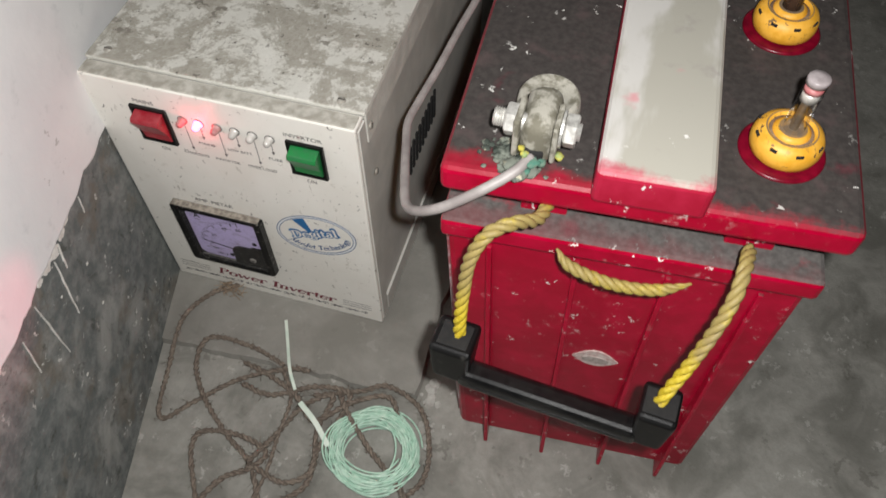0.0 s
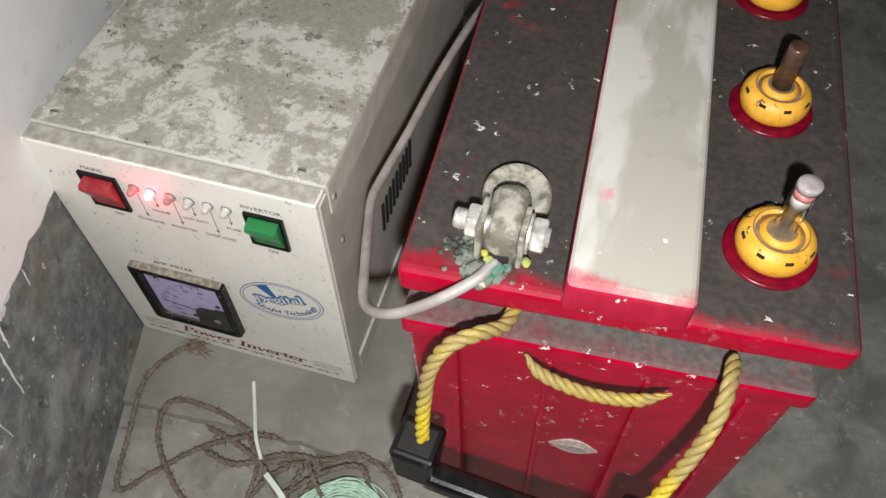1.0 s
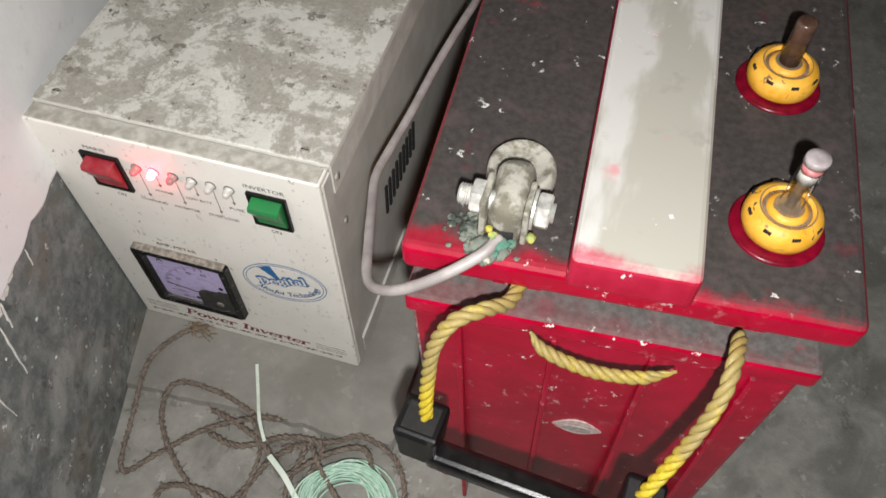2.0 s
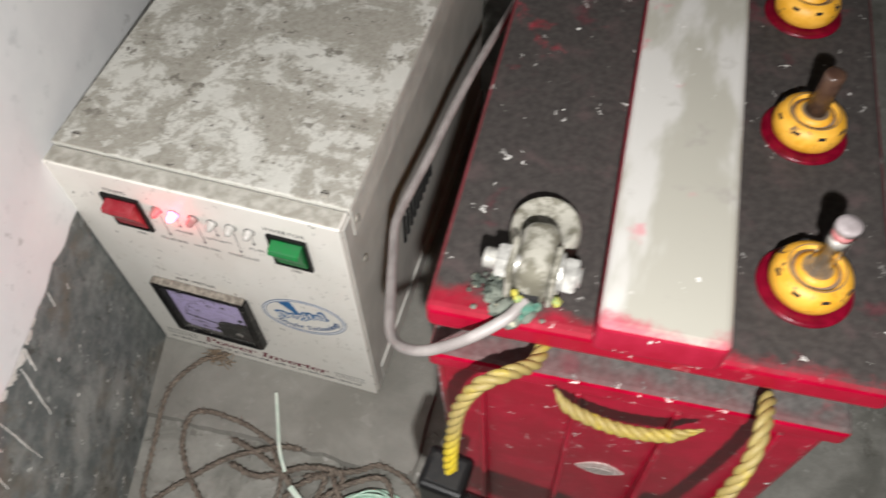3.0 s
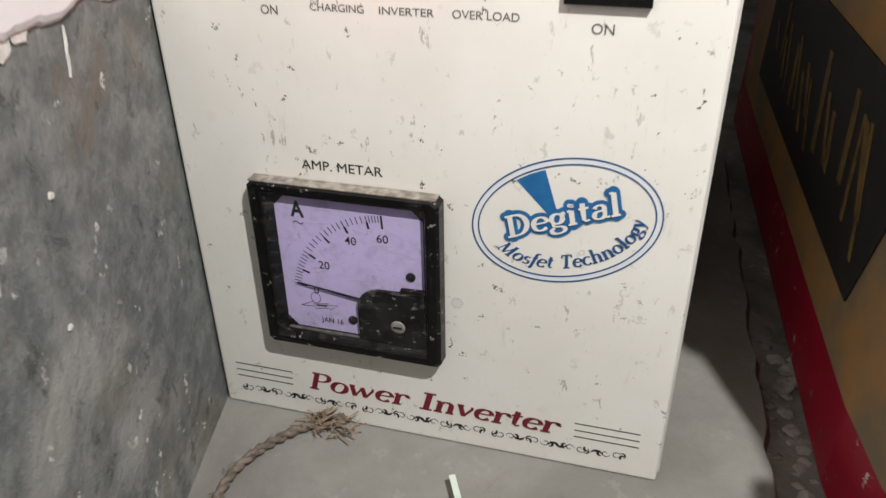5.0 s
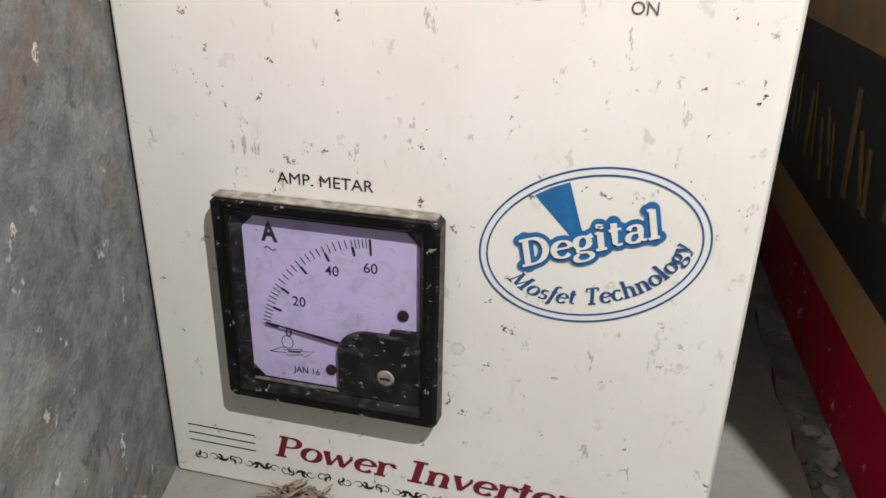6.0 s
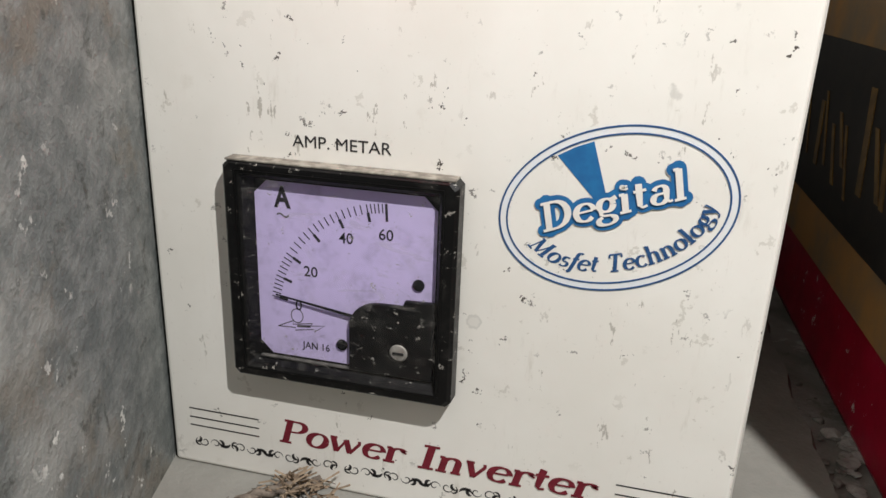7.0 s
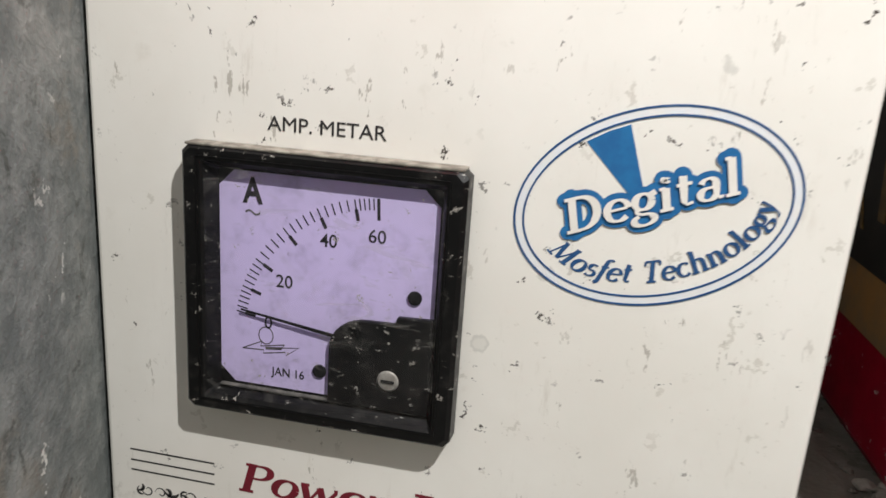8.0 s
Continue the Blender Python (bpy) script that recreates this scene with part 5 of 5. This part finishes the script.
# ---- cable ----
cab = empty("battery_cable", (0.24, 0.05, 0.25), "dirty white insulated cable from the battery terminal", "cable")
line = smooth_path([(0.3105, -0.0582, 0.3200), (0.3039, -0.0682, 0.3170), (0.2872, -0.0791, 0.3080), (0.2681, -0.0808, 0.2920), (0.2513, -0.0687, 0.2740), (0.2405, -0.0404, 0.2620), (0.2315, -0.0109, 0.2540), (0.2257, 0.0105, 0.2490), (0.2266, 0.0310, 0.2480), (0.2304, 0.0642, 0.2490), (0.2347, 0.1059, 0.2520), (0.2413, 0.1535, 0.2540), (0.2472, 0.2126, 0.2460), (0.2426, 0.2992, 0.2150), (0.2206, 0.3692, 0.1700), (0.1858, 0.3754, 0.1400), (0.1651, 0.3593, 0.1300)], 8)
part("insulation", tube(line, 0.0026, 14), M_CABLE, cab, "", True)

# ---- clutter on the floor ----
def coir(points, r, seed):
    rnd_ = random.Random(seed)
    pts = [Vector((x, y, z)) for x, y, z in points]
    pts = [p + Vector((rnd_.uniform(-1, 1), rnd_.uniform(-1, 1), 0)) * 0.0012 for p in pts]
    ob = twisted(pts, r, 0.011, 2, 12, None, 0.25, rnd_)
    path = smooth_path(pts, 10)
    for _ in range(len(path) * 3):
        q = path[rnd_.randrange(len(path))]
        k = path.index(q)
        d = ((path[min(k + 1, len(path) - 1)] - path[max(k - 1, 0)]).normalized() * rnd_.choice((-1.6, 1.6)) + Vector((rnd_.gauss(0, 0.8), rnd_.gauss(0, 0.8), abs(rnd_.gauss(0, 0.3))))).normalized()
        e = q + d * rnd_.uniform(0.003, 0.008)
        tube([q, (q + e) / 2 + Vector((0, 0, 0.0008)), e], 0.00016, 3, ob)
    return ob


ropes = (
    [(0.0577, -0.0011, 0.0030), (0.0372, -0.0183, 0.0030), (0.0268, -0.0466, 0.0030), (0.0333, -0.0872, 0.0010), (0.0487, -0.1315, 0.0010), (0.0710, -0.1136, 0.0020), (0.1006, -0.0846, 0.0050), (0.1332, -0.0667, 0.0070), (0.1527, -0.0618, 0.0040)],
    [(0.1312, -0.0646, 0.0070), (0.0931, -0.0542, 0.0040), (0.0578, -0.0570, 0.0030), (0.0555, -0.0813, 0.0010), (0.0770, -0.1066, 0.0050), (0.1078, -0.1301, 0.0040), (0.1347, -0.1465, 0.0020), (0.1523, -0.1718, 0.0000)],
    [(0.1078, -0.1872, 0.0000), (0.0874, -0.1520, 0.0010), (0.0907, -0.1329, 0.0030), (0.1218, -0.1302, 0.0070), (0.1439, -0.1365, 0.0040), (0.1364, -0.1524, 0.0060), (0.1192, -0.1663, 0.0030), (0.1056, -0.1921, 0.0010)],
    [(0.1310, -0.0707, 0.0100), (0.1459, -0.0881, 0.0070), (0.1492, -0.1214, 0.0070), (0.1506, -0.1547, 0.0030), (0.1468, -0.1877, 0.0010)],
    [(0.1624, -0.0822, 0.0030), (0.1993, -0.0684, 0.0030), (0.2200, -0.0573, 0.0030), (0.2514, -0.0688, 0.0020), (0.2669, -0.0965, 0.0010), (0.2681, -0.1239, 0.0010), (0.2530, -0.1490, 0.0010)],
    [(0.1827, -0.0742, 0.0060), (0.1963, -0.0905, 0.0120), (0.2203, -0.1121, 0.0060), (0.2443, -0.1285, 0.0060), (0.2664, -0.1441, 0.0010)],
    [(0.1344, -0.1483, 0.0080), (0.1472, -0.1214, 0.0040), (0.1601, -0.0924, 0.0040), (0.1786, -0.0773, 0.0050), (0.1759, -0.1087, 0.0030), (0.1833, -0.1391, 0.0010), (0.1658, -0.1540, 0.0010), (0.1404, -0.1514, 0.0070)],
    [(0.1026, -0.0888, 0.0040), (0.1297, -0.0910, 0.0070), (0.1634, -0.0761, 0.0070), (0.1918, -0.0732, 0.0080), (0.1894, -0.0947, 0.0040), (0.1824, -0.1258, 0.0060), (0.1840, -0.1532, 0.0010), (0.1623, -0.1729, 0.0010)],
    [(0.0960, -0.0676, 0.0010), (0.1190, -0.0737, 0.0040), (0.1508, -0.0871, 0.0100), (0.1729, -0.1025, 0.0080), (0.1966, -0.0823, 0.0100), (0.2247, -0.0665, 0.0060), (0.2406, -0.0881, 0.0020)],
)
heap = empty("coir_rope", (0.14, -0.1, -0.004), "tangle of brown frayed coir rope lying on the floor", "rope")
for i, pts in enumerate(ropes):
    part("rope_length", coir(pts, 0.0024 if i != 3 else 0.0018, 20 + i), M_COIR, heap, "", True)
rt = random.Random(9)
M_FRAY = simple("pale_coir_fibre", (0.26, 0.19, 0.13), (0.38, 0.29, 0.20), 300, 0.9, 0, 0.6)
bm = bmesh.new()
for _ in range(60):
    q = Vector((0.050 + rt.gauss(0, 0.006), -0.006 + rt.gauss(0, 0.003), 0.002))
    d = Vector((rt.gauss(0.6, 0.5), rt.gauss(-0.2, 0.4), abs(rt.gauss(0.5, 0.35)))).normalized()
    e = q + d * rt.uniform(0.005, 0.014)
    tube([q, (q + e) / 2 + Vector((rt.gauss(0, 0.001), rt.gauss(0, 0.001), 0.001)), e], 0.0004, 3, bm)
part("frayed_end", bm, M_FRAY, heap, "frayed fibres at the rope's end")

coil = empty("twine_coil", (0.224, -0.108, -0.004), "coil of pale green plastic twine on the floor", "twine")
rc = random.Random(31)
for k in range(38):
    cx, cy = 0.226 + rc.gauss(0, 0.0030), -0.1125 + rc.gauss(0, 0.0030)
    ra, rb = 0.0300 + rc.uniform(-0.005, 0.005), 0.0285 + rc.uniform(-0.0055, 0.0055)
    a0, z0, tilt = rc.uniform(0, 6.28), rc.uniform(0.0, 0.012), rc.uniform(-0.12, 0.12)
    pts = [(cx + ra * math.cos(a0 + t * 0.33), cy + rb * math.sin(a0 + t * 0.33), max(-0.002, z0 + tilt * 0.02 * math.cos(t * 0.33) + rc.uniform(-0.0004, 0.0004))) for t in range(20 - (k % 4))]
    part("twine_turn", tube(smooth_path(pts, 3), 0.0008, 6), M_TWINE, coil, "", True)


def ribbon(points, width):
    path = smooth_path(points, 8)
    bm = bmesh.new()
    rows = []
    for i, q in enumerate(path):
        d = (path[min(i + 1, len(path) - 1)] - path[max(i - 1, 0)]).normalized()
        s = d.cross(Vector((0, 0, 1))).normalized() * width / 2
        n = Vector((0, 0, 0.0005))
        rows.append([bm.verts.new(p) for p in (q + s, q - s, q - s + n, q + s + n)])
    for a, b in zip(rows, rows[1:]):
        for k in range(4):
            bm.faces.new((a[k], a[(k + 1) % 4], b[(k + 1) % 4], b[k]))
    bm.faces.new(rows[0])
    bm.faces.new(rows[-1])
    return bm


strip = empty("plastic_strip", (0.15, -0.08, 0.003), "pale green plastic packing strip across the rope", "strip")
part("strip_length", ribbon([(0.1149, -0.0238, 0.0060), (0.1256, -0.0453, 0.0070), (0.1380, -0.0686, 0.0120), (0.1488, -0.0840, 0.0110)], 0.0026), M_STRIP, strip)
part("strip_length", ribbon([(0.1576, -0.0941, 0.0140), (0.1746, -0.1054, 0.0120), (0.1906, -0.1198, 0.0080)], 0.0042), M_STRIP, strip)

# broken mortar along the bed's edge
rub = random.Random(77)
bm = bmesh.new()
spec = []
for _ in range(46):
    y = rub.uniform(-0.07, 0.20)
    spec.append((0.246 + rub.gauss(0, 0.007), y, -0.0050, rub.uniform(0.0008, 0.0024)))
for _ in range(40):
    spec.append((rub.uniform(0.02, 0.5), rub.uniform(-0.2, -0.08), -0.0042, rub.uniform(0.0006, 0.0018)))
chunks = []
for _ in range(34):
    y = rub.uniform(-0.062, 0.11)
    chunks.append((0.250 + 0.3 * abs(rub.gauss(0, 0.02)), y, -0.0045, rub.uniform(0.0018, 0.0050)))
for _ in range(12):
    chunks.append((0.262 + rub.gauss(0, 0.009), -0.072 + rub.gauss(0, 0.010), -0.0045, rub.uniform(0.0012, 0.0034)))
ob = part("mortar_lumps", lumps(chunks, 21, 0.42), M_RUBBLE, None, "pale lumps of broken mortar along the cement bed", False)
tagged(ob, category="rubble", kind="stuff")
ob = part("mortar_crumbs", lumps(spec, 8, 0.5), M_FLOOR, None, "crumbs of broken mortar beside the cement bed", True)
tagged(ob, category="rubble", kind="stuff")
